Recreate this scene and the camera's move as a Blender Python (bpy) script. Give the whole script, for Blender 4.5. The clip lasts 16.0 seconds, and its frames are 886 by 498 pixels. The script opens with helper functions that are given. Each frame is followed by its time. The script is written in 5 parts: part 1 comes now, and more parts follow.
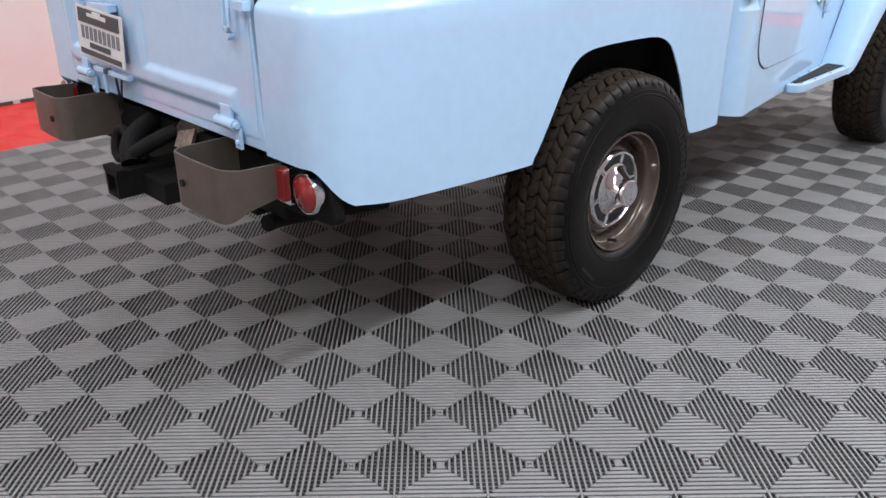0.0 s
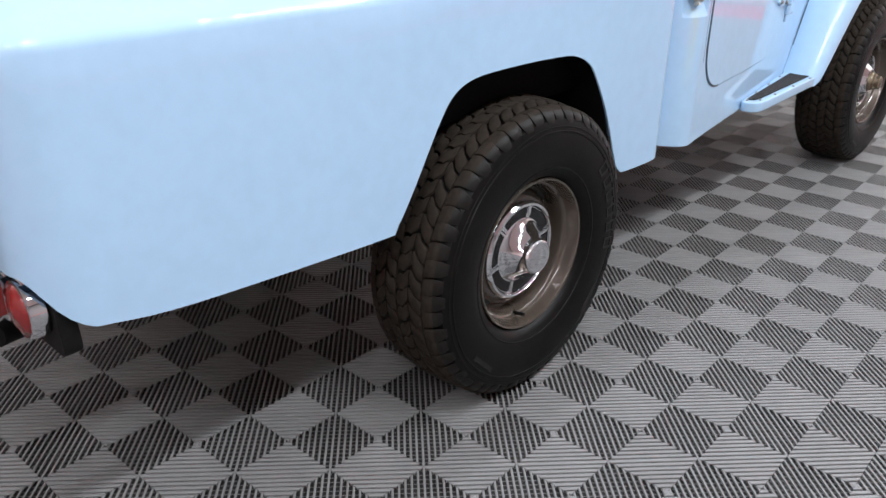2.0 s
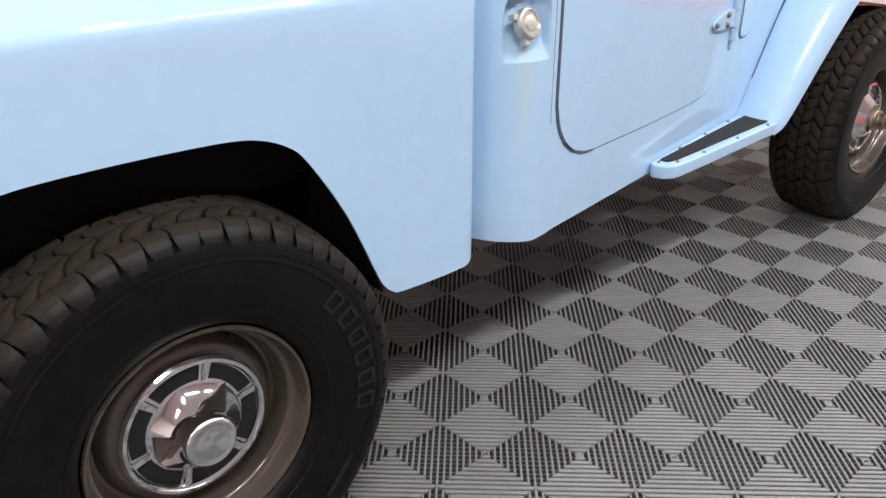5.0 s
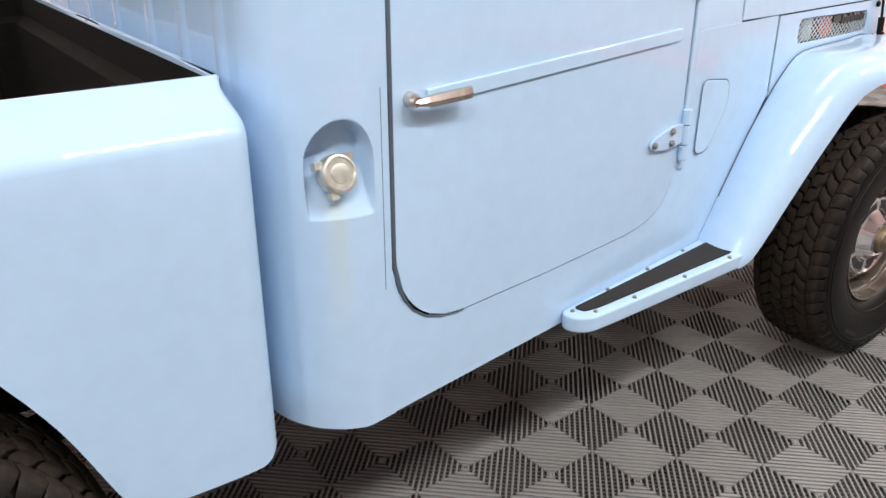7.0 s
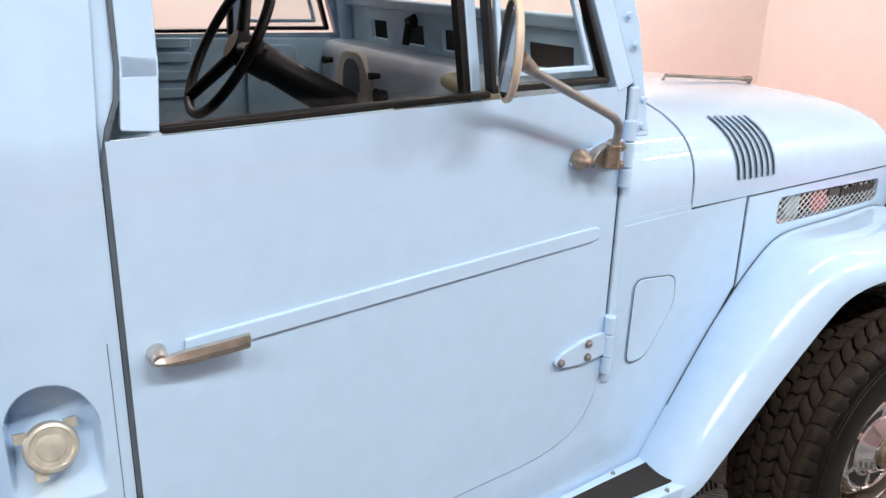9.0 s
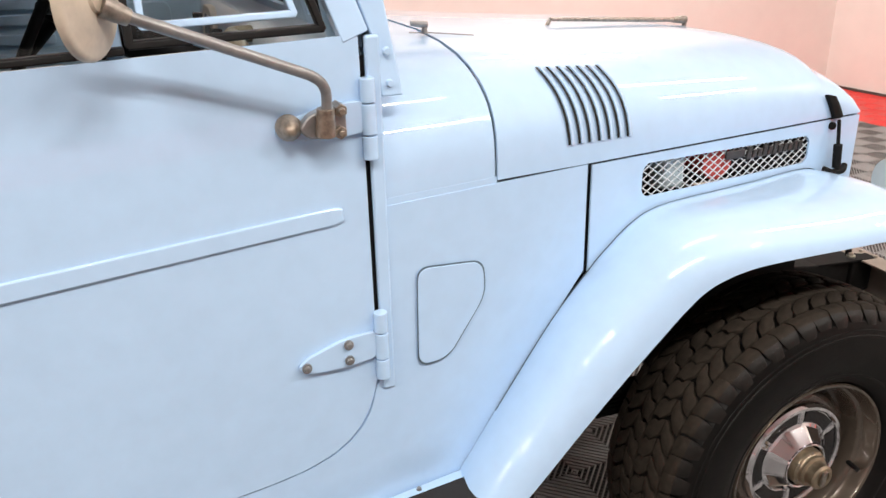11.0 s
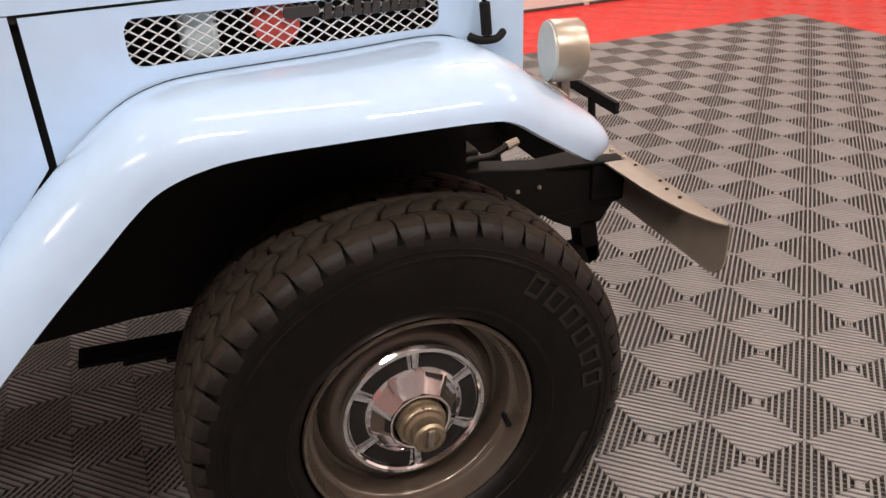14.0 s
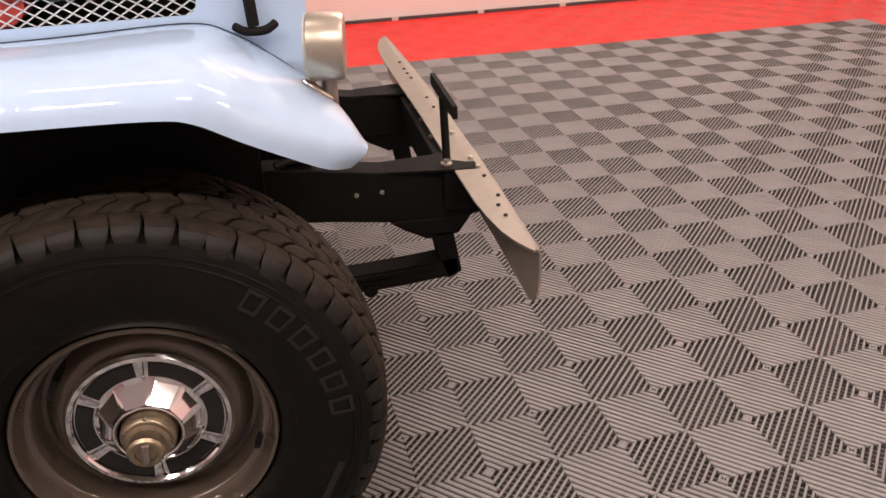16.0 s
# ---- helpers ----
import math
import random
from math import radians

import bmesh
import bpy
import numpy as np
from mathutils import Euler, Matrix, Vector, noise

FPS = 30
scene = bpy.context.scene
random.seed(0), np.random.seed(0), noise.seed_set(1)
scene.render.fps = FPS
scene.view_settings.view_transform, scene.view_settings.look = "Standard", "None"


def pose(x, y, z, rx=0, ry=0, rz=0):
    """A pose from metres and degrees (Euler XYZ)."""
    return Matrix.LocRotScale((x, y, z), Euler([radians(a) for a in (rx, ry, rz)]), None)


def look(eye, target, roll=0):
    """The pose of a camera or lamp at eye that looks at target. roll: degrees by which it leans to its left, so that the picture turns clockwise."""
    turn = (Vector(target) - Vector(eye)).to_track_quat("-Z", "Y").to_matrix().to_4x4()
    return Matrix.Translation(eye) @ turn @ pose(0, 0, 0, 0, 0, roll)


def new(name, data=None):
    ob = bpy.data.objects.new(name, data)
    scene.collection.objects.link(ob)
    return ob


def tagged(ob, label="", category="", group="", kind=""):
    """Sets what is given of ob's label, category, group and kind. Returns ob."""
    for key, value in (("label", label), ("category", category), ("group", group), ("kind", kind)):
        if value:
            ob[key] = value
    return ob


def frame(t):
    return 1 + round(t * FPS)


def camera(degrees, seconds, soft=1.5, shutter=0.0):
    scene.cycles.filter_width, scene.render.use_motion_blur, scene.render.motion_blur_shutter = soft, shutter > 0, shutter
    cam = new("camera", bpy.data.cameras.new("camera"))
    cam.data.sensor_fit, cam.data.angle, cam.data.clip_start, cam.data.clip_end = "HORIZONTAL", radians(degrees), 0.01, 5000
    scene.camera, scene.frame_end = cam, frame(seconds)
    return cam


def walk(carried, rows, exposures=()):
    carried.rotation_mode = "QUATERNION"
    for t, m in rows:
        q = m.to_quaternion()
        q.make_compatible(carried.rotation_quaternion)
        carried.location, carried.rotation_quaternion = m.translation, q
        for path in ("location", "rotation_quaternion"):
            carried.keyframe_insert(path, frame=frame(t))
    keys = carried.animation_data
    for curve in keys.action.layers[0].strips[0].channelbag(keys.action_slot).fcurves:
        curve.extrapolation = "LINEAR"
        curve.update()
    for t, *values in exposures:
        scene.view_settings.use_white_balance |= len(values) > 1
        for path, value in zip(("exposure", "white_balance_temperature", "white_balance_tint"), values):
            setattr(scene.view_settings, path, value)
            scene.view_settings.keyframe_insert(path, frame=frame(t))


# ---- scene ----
cam = camera(57.5, 16.0)
PATH = [
    (0, (-2.135, -2.204, 1.280), (-0.869, -0.883, 0.471), -0.14),
    (0.5, (-1.985, -2.145, 1.266), (-0.701, -0.784, 0.437), -0.15),
    (1, (-1.798, -2.106, 1.270), (-0.537, -0.743, 0.438), -0.27),
    (1.5, (-1.642, -2.028, 1.264), (-0.353, -0.707, 0.427), -0.02),
    (2, (-1.482, -1.936, 1.258), (-0.172, -0.682, 0.414), 0.53),
    (2.5, (-1.280, -1.926, 1.246), (0.018, -0.661, 0.401), 0.13),
    (3, (-1.096, -1.974, 1.268), (0.157, -0.671, 0.413), 0.27),
    (3.5, (-0.900, -1.930, 1.253), (0.343, -0.625, 0.387), 0.50),
    (6, (-0.092, -1.849, 1.248), (1.043, -0.445, 0.387), -0.26),
    (6.5, (0.065, -1.815, 1.272), (1.186, -0.387, 0.435), 0.09),
    (7, (0.225, -1.837, 1.339), (1.294, -0.344, 0.547), 0.01),
    (7.5, (0.373, -1.811, 1.401), (1.418, -0.271, 0.667), -0.01),
    (8, (0.499, -1.754, 1.456), (1.541, -0.183, 0.786), 0.78),
    (8.2, (0.549, -1.732, 1.481), (1.585, -0.151, 0.827), 1.44),
    (10.3, (1.188, -1.779, 1.517), (1.953, -0.063, 0.832), -1.03),
    (10.5, (1.257, -1.768, 1.499), (2.012, -0.052, 0.803), -1.25),
    (11, (1.426, -1.796, 1.474), (2.112, -0.071, 0.729), -1.41),
    (11.5, (1.581, -1.836, 1.438), (2.213, -0.107, 0.655), -1.98),
    (12, (1.720, -1.790, 1.393), (2.367, -0.097, 0.549), -2.03),
    (12.5, (1.851, -1.733, 1.342), (2.538, -0.075, 0.459), -1.72),
    (13, (2.014, -1.747, 1.308), (2.681, -0.085, 0.417), -1.90),
    (13.5, (2.198, -1.777, 1.286), (2.814, -0.102, 0.382), -2.30),
    (14, (2.348, -1.772, 1.263), (2.946, -0.104, 0.335), -2.41),
    (14.5, (2.493, -1.750, 1.252), (3.046, -0.089, 0.285), -2.31),
    (15, (2.630, -1.754, 1.236), (3.134, -0.079, 0.267), -2.33),
    (15.5, (2.798, -1.826, 1.235), (3.202, -0.111, 0.288), -2.56),
    (16, (2.924, -1.820, 1.229), (3.276, -0.093, 0.283), -1.72),
]
TONE = [(0.0, -0.12, 5900, 8), (3.5, -0.12, 6000, 8), (7.0, -0.10, 6550, 10), (11.0, -0.12, 6850, 12), (12.5, -0.24, 7250, 16), (14.5, -0.34, 7500, 20), (16.0, -0.36, 7700, 25)]
walk(cam, [(t, look(eye, target, roll)) for t, eye, target, roll in PATH], TONE)

# ---- light ----
world = bpy.data.worlds.new("world")
scene.world = world
world.use_nodes = True
world.node_tree.nodes["Background"].inputs[0].default_value = (1.0, 0.97, 0.94, 1)
world.node_tree.nodes["Background"].inputs[1].default_value = 0.05


def strip_lamp(x, y, z, length, width, watts):
    """A row of ceiling tubes, out of view."""
    lamp = bpy.data.lights.new("ceiling_strip", "AREA")
    lamp.shape, lamp.size, lamp.size_y, lamp.energy = "RECTANGLE", length, width, watts
    lamp.color = (1.0, 0.985, 0.965)
    ob = new("ceiling_strip", lamp)
    ob.location = (x, y, z)
    return ob


# rear, left-rear and far rows are added to brighten tailgate, floor and wall
for lx, ly, power in ((-4.9, -1.6, 42), (-2.8, 2.4, 50), (-3.2, -2.8, 80), (-0.8, -2.8, 88), (1.6, -2.8, 88), (4.0, -2.8, 82), (-2.6, -0.4, 30), (0.0, -0.4, 18), (2.6, -0.4, 16), (5.2, -0.4, 36), (6.8, -2.2, 95), (1.6, 2.9, 68), (5.0, 2.9, 105)):
    strip_lamp(lx, ly, 3.55, 1.35, 0.09, power)

# ---- materials ----


def material(name, color, rough=0.5, metal=0.0, coat=0.0, grain=0.0, scale=40.0, bump=0.0, bump_scale=200.0, stain=None, spec=0.5):
    """A surface with two scales of variation: broad stains and fine grain."""
    m = bpy.data.materials.new(name)
    m.use_nodes = True
    nt = m.node_tree
    b = nt.nodes["Principled BSDF"]
    b.inputs["Roughness"].default_value, b.inputs["Metallic"].default_value = rough, metal
    b.inputs["Coat Weight"].default_value, b.inputs["Coat Roughness"].default_value = coat, 0.02
    b.inputs["Specular IOR Level"].default_value = spec
    b.inputs["Base Color"].default_value = (*color, 1)
    tc = nt.nodes.new("ShaderNodeTexCoord")
    if grain:
        n1, n2 = nt.nodes.new("ShaderNodeTexNoise"), nt.nodes.new("ShaderNodeTexNoise")
        n1.inputs["Scale"].default_value, n1.inputs["Detail"].default_value = scale * 0.08, 4
        n2.inputs["Scale"].default_value, n2.inputs["Detail"].default_value = scale, 6
        for n in (n1, n2):
            nt.links.new(tc.outputs["Object"], n.inputs["Vector"])
        mix = nt.nodes.new("ShaderNodeMix")
        mix.data_type = "FLOAT"
        mix.inputs[0].default_value = 0.5
        nt.links.new(n1.outputs["Fac"], mix.inputs[2])
        nt.links.new(n2.outputs["Fac"], mix.inputs[3])
        ramp = nt.nodes.new("ShaderNodeValToRGB")
        dark = stain or tuple(c * (1 - grain) for c in color)
        ramp.color_ramp.elements[0].position, ramp.color_ramp.elements[1].position = 0.34, 0.62
        ramp.color_ramp.elements[0].color, ramp.color_ramp.elements[1].color = (*dark, 1), (*[min(1, c * (1 + 0.5 * grain)) for c in color], 1)
        nt.links.new(mix.outputs[0], ramp.inputs[0])
        nt.links.new(ramp.outputs[0], b.inputs["Base Color"])
        rr = nt.nodes.new("ShaderNodeMapRange")
        rr.inputs["To Min"].default_value, rr.inputs["To Max"].default_value = max(0.02, rough * 0.8), min(1, rough * 1.2)
        nt.links.new(n1.outputs["Fac"], rr.inputs[0])
        nt.links.new(rr.outputs[0], b.inputs["Roughness"])
    if bump:
        n3, bp = nt.nodes.new("ShaderNodeTexNoise"), nt.nodes.new("ShaderNodeBump")
        n3.inputs["Scale"].default_value, n3.inputs["Detail"].default_value = bump_scale, 3
        nt.links.new(tc.outputs["Object"], n3.inputs["Vector"])
        bp.inputs["Strength"].default_value, bp.inputs["Distance"].default_value = bump, 0.002
        nt.links.new(n3.outputs["Fac"], bp.inputs["Height"])
        nt.links.new(bp.outputs["Normal"], b.inputs["Normal"])
    return m


BLUE = (0.465, 0.655, 0.87)
PAINT = material("sky_blue_paint", BLUE, 0.42, coat=1.0, spec=0.12, grain=0.05, scale=25, bump=0.012, bump_scale=30)
PAINT_IN = material("inner_blue_paint", (0.48, 0.66, 0.79), 0.45, grain=0.12, scale=30)
BLACK = material("chassis_black", (0.008, 0.0076, 0.0072), 0.7, spec=0.15, grain=0.35, scale=60, bump=0.2)
# near-black that stands for shade in gaps, slots and holes; also on a bolt
DARK = material("gap_black", (0.006, 0.006, 0.006), 0.8)
LINER = material("bed_liner", (0.007, 0.006, 0.0055), 0.85, spec=0.15, grain=0.3, scale=50, bump=0.5)
RUBBER = material("tyre_rubber", (0.0046, 0.0041, 0.0037), 0.44, spec=0.19, grain=0.65, scale=45, bump=0.25, bump_scale=350)
# tones step from black sidewall over the shoulder to browner tread
SHOULDER = material("mid_tone_shoulder_rubber", (0.0105, 0.0088, 0.0074), 0.5, spec=0.25, grain=0.45, scale=60, bump=0.3, bump_scale=300)
TREAD = material("brown_tread_rubber", (0.029, 0.0225, 0.017), 0.8, spec=0.15, grain=0.4, scale=60, bump=0.4, bump_scale=300)
LETTER = material("sidewall_lettering", (0.015, 0.0135, 0.0125), 0.42, spec=0.3, grain=0.3)
STEEL = material("taupe_wheel_paint", (0.100, 0.079, 0.062), 0.26, metal=0.45, coat=0.8, grain=0.12, scale=40)
CHROME = material("chrome", (0.82, 0.82, 0.84), 0.06, metal=1.0)
BRASS = material("worn_hub_metal", (0.34, 0.28, 0.20), 0.34, metal=0.9, grain=0.5, scale=60, bump=0.2)
TAUPE = material("taupe_bumper_paint", (0.27, 0.23, 0.19), 0.45, metal=0.2, grain=0.12, scale=35, bump=0.05)
TAUPE_D = material("brown_bumperette_paint", (0.115, 0.094, 0.078), 0.42, metal=0.25, grain=0.15, scale=35, bump=0.05)
RUSTY = material("tarnished_steel", (0.34, 0.30, 0.26), 0.40, metal=0.8, grain=0.55, scale=90, bump=0.3)
GREY_ARM = material("grey_mirror_arm", (0.30, 0.295, 0.29), 0.34, metal=0.6, grain=0.25, scale=80)
CLAMP = material("brown_tarnished_brass", (0.29, 0.235, 0.185), 0.36, metal=0.75, grain=0.6, scale=120, bump=0.3)
CREAM = material("cream_mirror_back", (0.56, 0.48, 0.38), 0.45, grain=0.2, scale=50)
SILVER = material("silver_lamp_body", (0.50, 0.46, 0.38), 0.36, metal=0.75, grain=0.1, scale=60)
SILVER_F = material("pale_lamp_back", (0.52, 0.54, 0.50), 0.45, metal=0.3, grain=0.08, scale=40)
REDLENS = material("red_lens", (0.22, 0.012, 0.012), 0.18, coat=0.6, grain=0.2, scale=150)
GRIP = material("black_grip_tape", (0.018, 0.016, 0.015), 0.95, grain=0.3, scale=300, bump=1.0, bump_scale=900)
GASKET = material("black_rubber_gasket", (0.0055, 0.005, 0.005), 0.45, spec=0.25, grain=0.3, scale=60)
MESHW = material("pale_mesh_paint", (0.58, 0.62, 0.64), 0.4, grain=0.1, scale=80)
TILE = material("grey_plastic_tile", (0.246, 0.241, 0.238), 0.45, spec=0.35, grain=0.12, scale=12, bump=0.15, bump_scale=500)
TILE_RED = material("red_plastic_tile", (0.66, 0.026, 0.020), 0.36, spec=0.5, grain=0.14, scale=12, bump=0.15, bump_scale=500)
SLAB = material("dark_slab", (0.036, 0.033, 0.031), 0.9, grain=0.3, scale=10)
WALL = material("warm_white_wall_paint", (0.81, 0.76, 0.715), 0.75, grain=0.035, scale=6, bump=0.08, bump_scale=90)
WALL_GREY = material("fill_cutting_grey", (0.34, 0.335, 0.33), 0.75, grain=0.06, scale=6, bump=0.08, bump_scale=90)
CEIL = material("white_ceiling_paint", (0.80, 0.80, 0.79), 0.8, grain=0.03, scale=5, bump=0.05, bump_scale=60)
WHITE = material("white_plate", (0.72, 0.72, 0.71), 0.45, grain=0.05, scale=30)
INK = material("dark_grey_ink", (0.07, 0.07, 0.075), 0.6, grain=0.1)
REDBOX = material("red_canister", (0.62, 0.08, 0.06), 0.45, grain=0.1)
BOTTLE = material("pale_reservoir", (0.52, 0.62, 0.64), 0.5, grain=0.1)
# dark blue for seams and for the painted shade line of a pressing
SEAM = material("seam_and_shade_blue", (0.09, 0.14, 0.19), 0.6, grain=0.2)
BADGE = material("dark_emblem", (0.03, 0.028, 0.028), 0.4, grain=0.2)
CAPM = material("worn_cap_metal", (0.60, 0.595, 0.53), 0.32, metal=0.6, grain=0.35, scale=70)
RUSTY_CHROME = material("worn_chrome", (0.62, 0.56, 0.50), 0.22, metal=0.95, grain=0.35, scale=70)
QUARTER = material("stained_blue_paint", BLUE, 0.42, coat=1.0, spec=0.12, grain=0.05, scale=25, bump=0.012, bump_scale=30)
_n = QUARTER.node_tree
_b = _n.nodes["Principled BSDF"]
_old = _b.inputs["Base Color"].links[0].from_socket
_tc, _sp, _nz = _n.nodes.new("ShaderNodeTexCoord"), _n.nodes.new("ShaderNodeSeparateXYZ"), _n.nodes.new("ShaderNodeTexNoise")
_n.links.new(_tc.outputs["Object"], _sp.inputs[0])
_mp = _n.nodes.new("ShaderNodeMapping")
_mp.inputs["Scale"].default_value = (1, 1, 0.12)
_n.links.new(_tc.outputs["Object"], _mp.inputs[0])
_n.links.new(_mp.outputs[0], _nz.inputs["Vector"])
_nz.inputs["Scale"].default_value = 55


def _math(op, a, b):
    nd = _n.nodes.new("ShaderNodeMath")
    nd.operation = op
    for k, v in enumerate((a, b)):
        if isinstance(v, (int, float)):
            nd.inputs[k].default_value = v
        else:
            _n.links.new(v, nd.inputs[k])
    return nd.outputs[0]


# a yellow run of fuel below the filler
_w = _math("MULTIPLY", _math("SUBTRACT", _sp.outputs[0], 0.775), _math("SUBTRACT", _sp.outputs[0], 0.775))
_w = _math("MAXIMUM", _math("SUBTRACT", 1.0, _math("MULTIPLY", _w, 1600.0)), 0.0)
_h = _math("MULTIPLY", _math("MAXIMUM", _math("MINIMUM", _math("MULTIPLY", _math("SUBTRACT", _sp.outputs[2], 0.66), 5.0), 1.0), 0.0), _math("LESS_THAN", _sp.outputs[2], 0.905))
_f = _math("MULTIPLY", _math("MULTIPLY", _w, _h), _math("MULTIPLY", _nz.outputs["Fac"], 0.55))
_mx = _n.nodes.new("ShaderNodeMix")
_mx.data_type = "RGBA"
_n.links.new(_f, _mx.inputs[0])
_n.links.new(_old, _mx.inputs[6])
_mx.inputs[7].default_value = (0.62, 0.65, 0.42, 1)
_n.links.new(_mx.outputs[2], _b.inputs["Base Color"])
CAP_DARK = material("cap_reflection_black", (0.016, 0.015, 0.015), 0.14, coat=0.0, spec=0.3, grain=0.2, scale=80)
# paler than the body blue to stand for light falling through the windscreen
DASH = material("lit_dash_paint", (0.70, 0.76, 0.80), 0.42, coat=0.2, grain=0.12, scale=18)
OLIVE = material("olive_grab_handle", (0.24, 0.21, 0.13), 0.5, grain=0.2, scale=60)
STRIP = material("grey_blue_weatherstrip", (0.075, 0.105, 0.135), 0.55, grain=0.2, scale=50)
GLASS = bpy.data.materials.new("clear_glass")
GLASS.use_nodes = True
_g = GLASS.node_tree
_g.nodes.remove(_g.nodes["Principled BSDF"])
_t, _r, _m = (_g.nodes.new(k) for k in ("ShaderNodeBsdfTransparent", "ShaderNodeBsdfGlossy", "ShaderNodeMixShader"))
_r.inputs["Roughness"].default_value = 0.02
_t.inputs[0].default_value = (0.95, 0.965, 0.96, 1)
_m.inputs[0].default_value = 0.03
_g.links.new(_t.outputs[0], _m.inputs[1])
_g.links.new(_r.outputs[0], _m.inputs[2])
_g.links.new(_m.outputs[0], _g.nodes["Material Output"].inputs["Surface"])

# ---- mesh tools ----


def part(name, bm, mat, parent=None, label="", smooth=True, solid=0.0, bevel=0.0, sharp=38):
    """Links a bmesh as one mesh object under its thing."""
    bmesh.ops.remove_doubles(bm, verts=bm.verts, dist=1e-6)
    bmesh.ops.recalc_face_normals(bm, faces=bm.faces)
    if solid:
        bmesh.ops.solidify(bm, geom=bm.faces[:], thickness=solid)
        bmesh.ops.recalc_face_normals(bm, faces=bm.faces)
    for f in bm.faces:
        f.smooth = smooth
    me = bpy.data.meshes.new(name)
    bm.to_mesh(me)
    bm.free()
    me.materials.append(mat)
    ob = new(name, me)
    if smooth:
        me.set_sharp_from_angle(angle=radians(sharp))
    if parent:
        ob.parent = parent
    if bevel:
        md = ob.modifiers.new("bevel", "BEVEL")
        md.width, md.segments, md.limit_method, md.angle_limit, md.harden_normals = bevel, 2, "ANGLE", radians(40), True
    if label:
        ob["label"] = label
    return ob


def grid(bm, rows, close=False):
    """Faces between rows of points."""
    vs = [[bm.verts.new(p) for p in row] for row in rows]
    for a, b in zip(vs, vs[1:] + ([vs[0]] if close else [])):
        for i in range(len(a) - 1):
            quad = [a[i], a[i + 1], b[i + 1], b[i]]
            try:
                bm.faces.new(quad)
            except ValueError:
                pass
    return vs


def box(bm, c, s, m=None):
    """A box of full size s round c, turned by m."""
    t = Matrix.Translation(c) @ (m or Matrix()) @ Matrix.Diagonal((*s, 1))
    return bmesh.ops.create_cube(bm, size=1, matrix=t)["verts"]


def rod(bm, p, q, r, r2=None, n=16):
    """A round bar from p to q."""
    p, q = Vector(p), Vector(q)
    d = q - p
    t = Matrix.Translation((p + q) / 2) @ d.to_track_quat("Z", "Y").to_matrix().to_4x4()
    bmesh.ops.create_cone(bm, cap_ends=True, segments=n, radius1=r, radius2=r if r2 is None else r2, depth=d.length, matrix=t)


def tube(bm, pts, r, n=10):
    """A bent tube through pts."""
    pts = [Vector(p) for p in pts]
    rows, q, last = [], None, None
    for i, p in enumerate(pts):
        ends = (pts[1], pts[-2]) if (pts[0] - pts[-1]).length < 1e-6 and i in (0, len(pts) - 1) else (pts[min(i + 1, len(pts) - 1)], pts[max(i - 1, 0)])
        d = (ends[0] - ends[1]).normalized()
        q = d.to_track_quat("Z", "Y") if q is None else last.rotation_difference(d) @ q
        last = d
        rows.append([p + q @ Vector((r * math.cos(a), r * math.sin(a), 0)) for a in [math.tau * k / n for k in range(n + 1)]])
    grid(bm, rows)
    for row in (rows[0], rows[-1]):
        bm.faces.new([bm.verts.new(v) for v in row[:-1]])
    bmesh.ops.remove_doubles(bm, verts=bm.verts, dist=1e-5)


def smooth_line(pts, n=8):
    """A Catmull-Rom line through pts."""
    pts = [Vector(p) for p in pts]
    out = []
    for i in range(len(pts) - 1):
        a, b, c, d = pts[max(i - 1, 0)], pts[i], pts[i + 1], pts[min(i + 2, len(pts) - 1)]
        for k in range(n):
            t = k / n
            out.append(0.5 * (2 * b + (c - a) * t + (2 * a - 5 * b + 4 * c - d) * t * t + (3 * b - a - 3 * c + d) * t**3))
    return out + [pts[-1]]


def lathe(bm, profile, o, n=48, sgn=-1):
    """Turns (radius, outward) pairs round the y axis through o; outward runs along sgn * y."""
    rows = []
    for r, h in profile:
        rows.append([(o[0] + r * math.cos(a), o[1] + sgn * h, o[2] + r * math.sin(a)) for a in [math.tau * k / n for k in range(n + 1)]])
    grid(bm, rows)
    bmesh.ops.remove_doubles(bm, verts=bm.verts, dist=1e-5)


def plate(bm, pts, normal, depth):
    """A flat outline pts, given depth along -normal."""
    n = Vector(normal).normalized() * depth
    a = [bm.verts.new(p) for p in pts]
    b = [bm.verts.new(Vector(p) - n) for p in pts]
    bm.faces.new(a)
    bm.faces.new(b[::-1])
    for i in range(len(a)):
        bm.faces.new([a[i], b[i], b[(i + 1) % len(a)], a[(i + 1) % len(a)]])


def rounded(pts, r, n=5):
    """The 2D outline pts with its corners rounded."""
    out = []
    for i, p in enumerate(pts):
        p, a, b = Vector(p), Vector(pts[i - 1]), Vector(pts[(i + 1) % len(pts)])
        rr = min(r, 0.45 * (a - p).length, 0.45 * (b - p).length)
        s, e = p + (a - p).normalized() * rr, p + (b - p).normalized() * rr
        for k in range(n + 1):
            t = k / n
            out.append((1 - t) ** 2 * s + 2 * t * (1 - t) * p + t * t * e)
    return out


def lerp(x, table):
    """A value from a table of (x, value) pairs."""
    if x <= table[0][0]:
        return table[0][1]
    for (a, va), (b, vb) in zip(table, table[1:]):
        if x <= b:
            return va + (vb - va) * (x - a) / (b - a)
    return table[-1][1]


# ---- the room ----
TURN = 2.18  # the room and its tiles stand a little askew to the truck
NODE = (-0.743, -0.730)
CHECK = 0.15415
room = pose(NODE[0], NODE[1], 0, 0, 0, TURN)
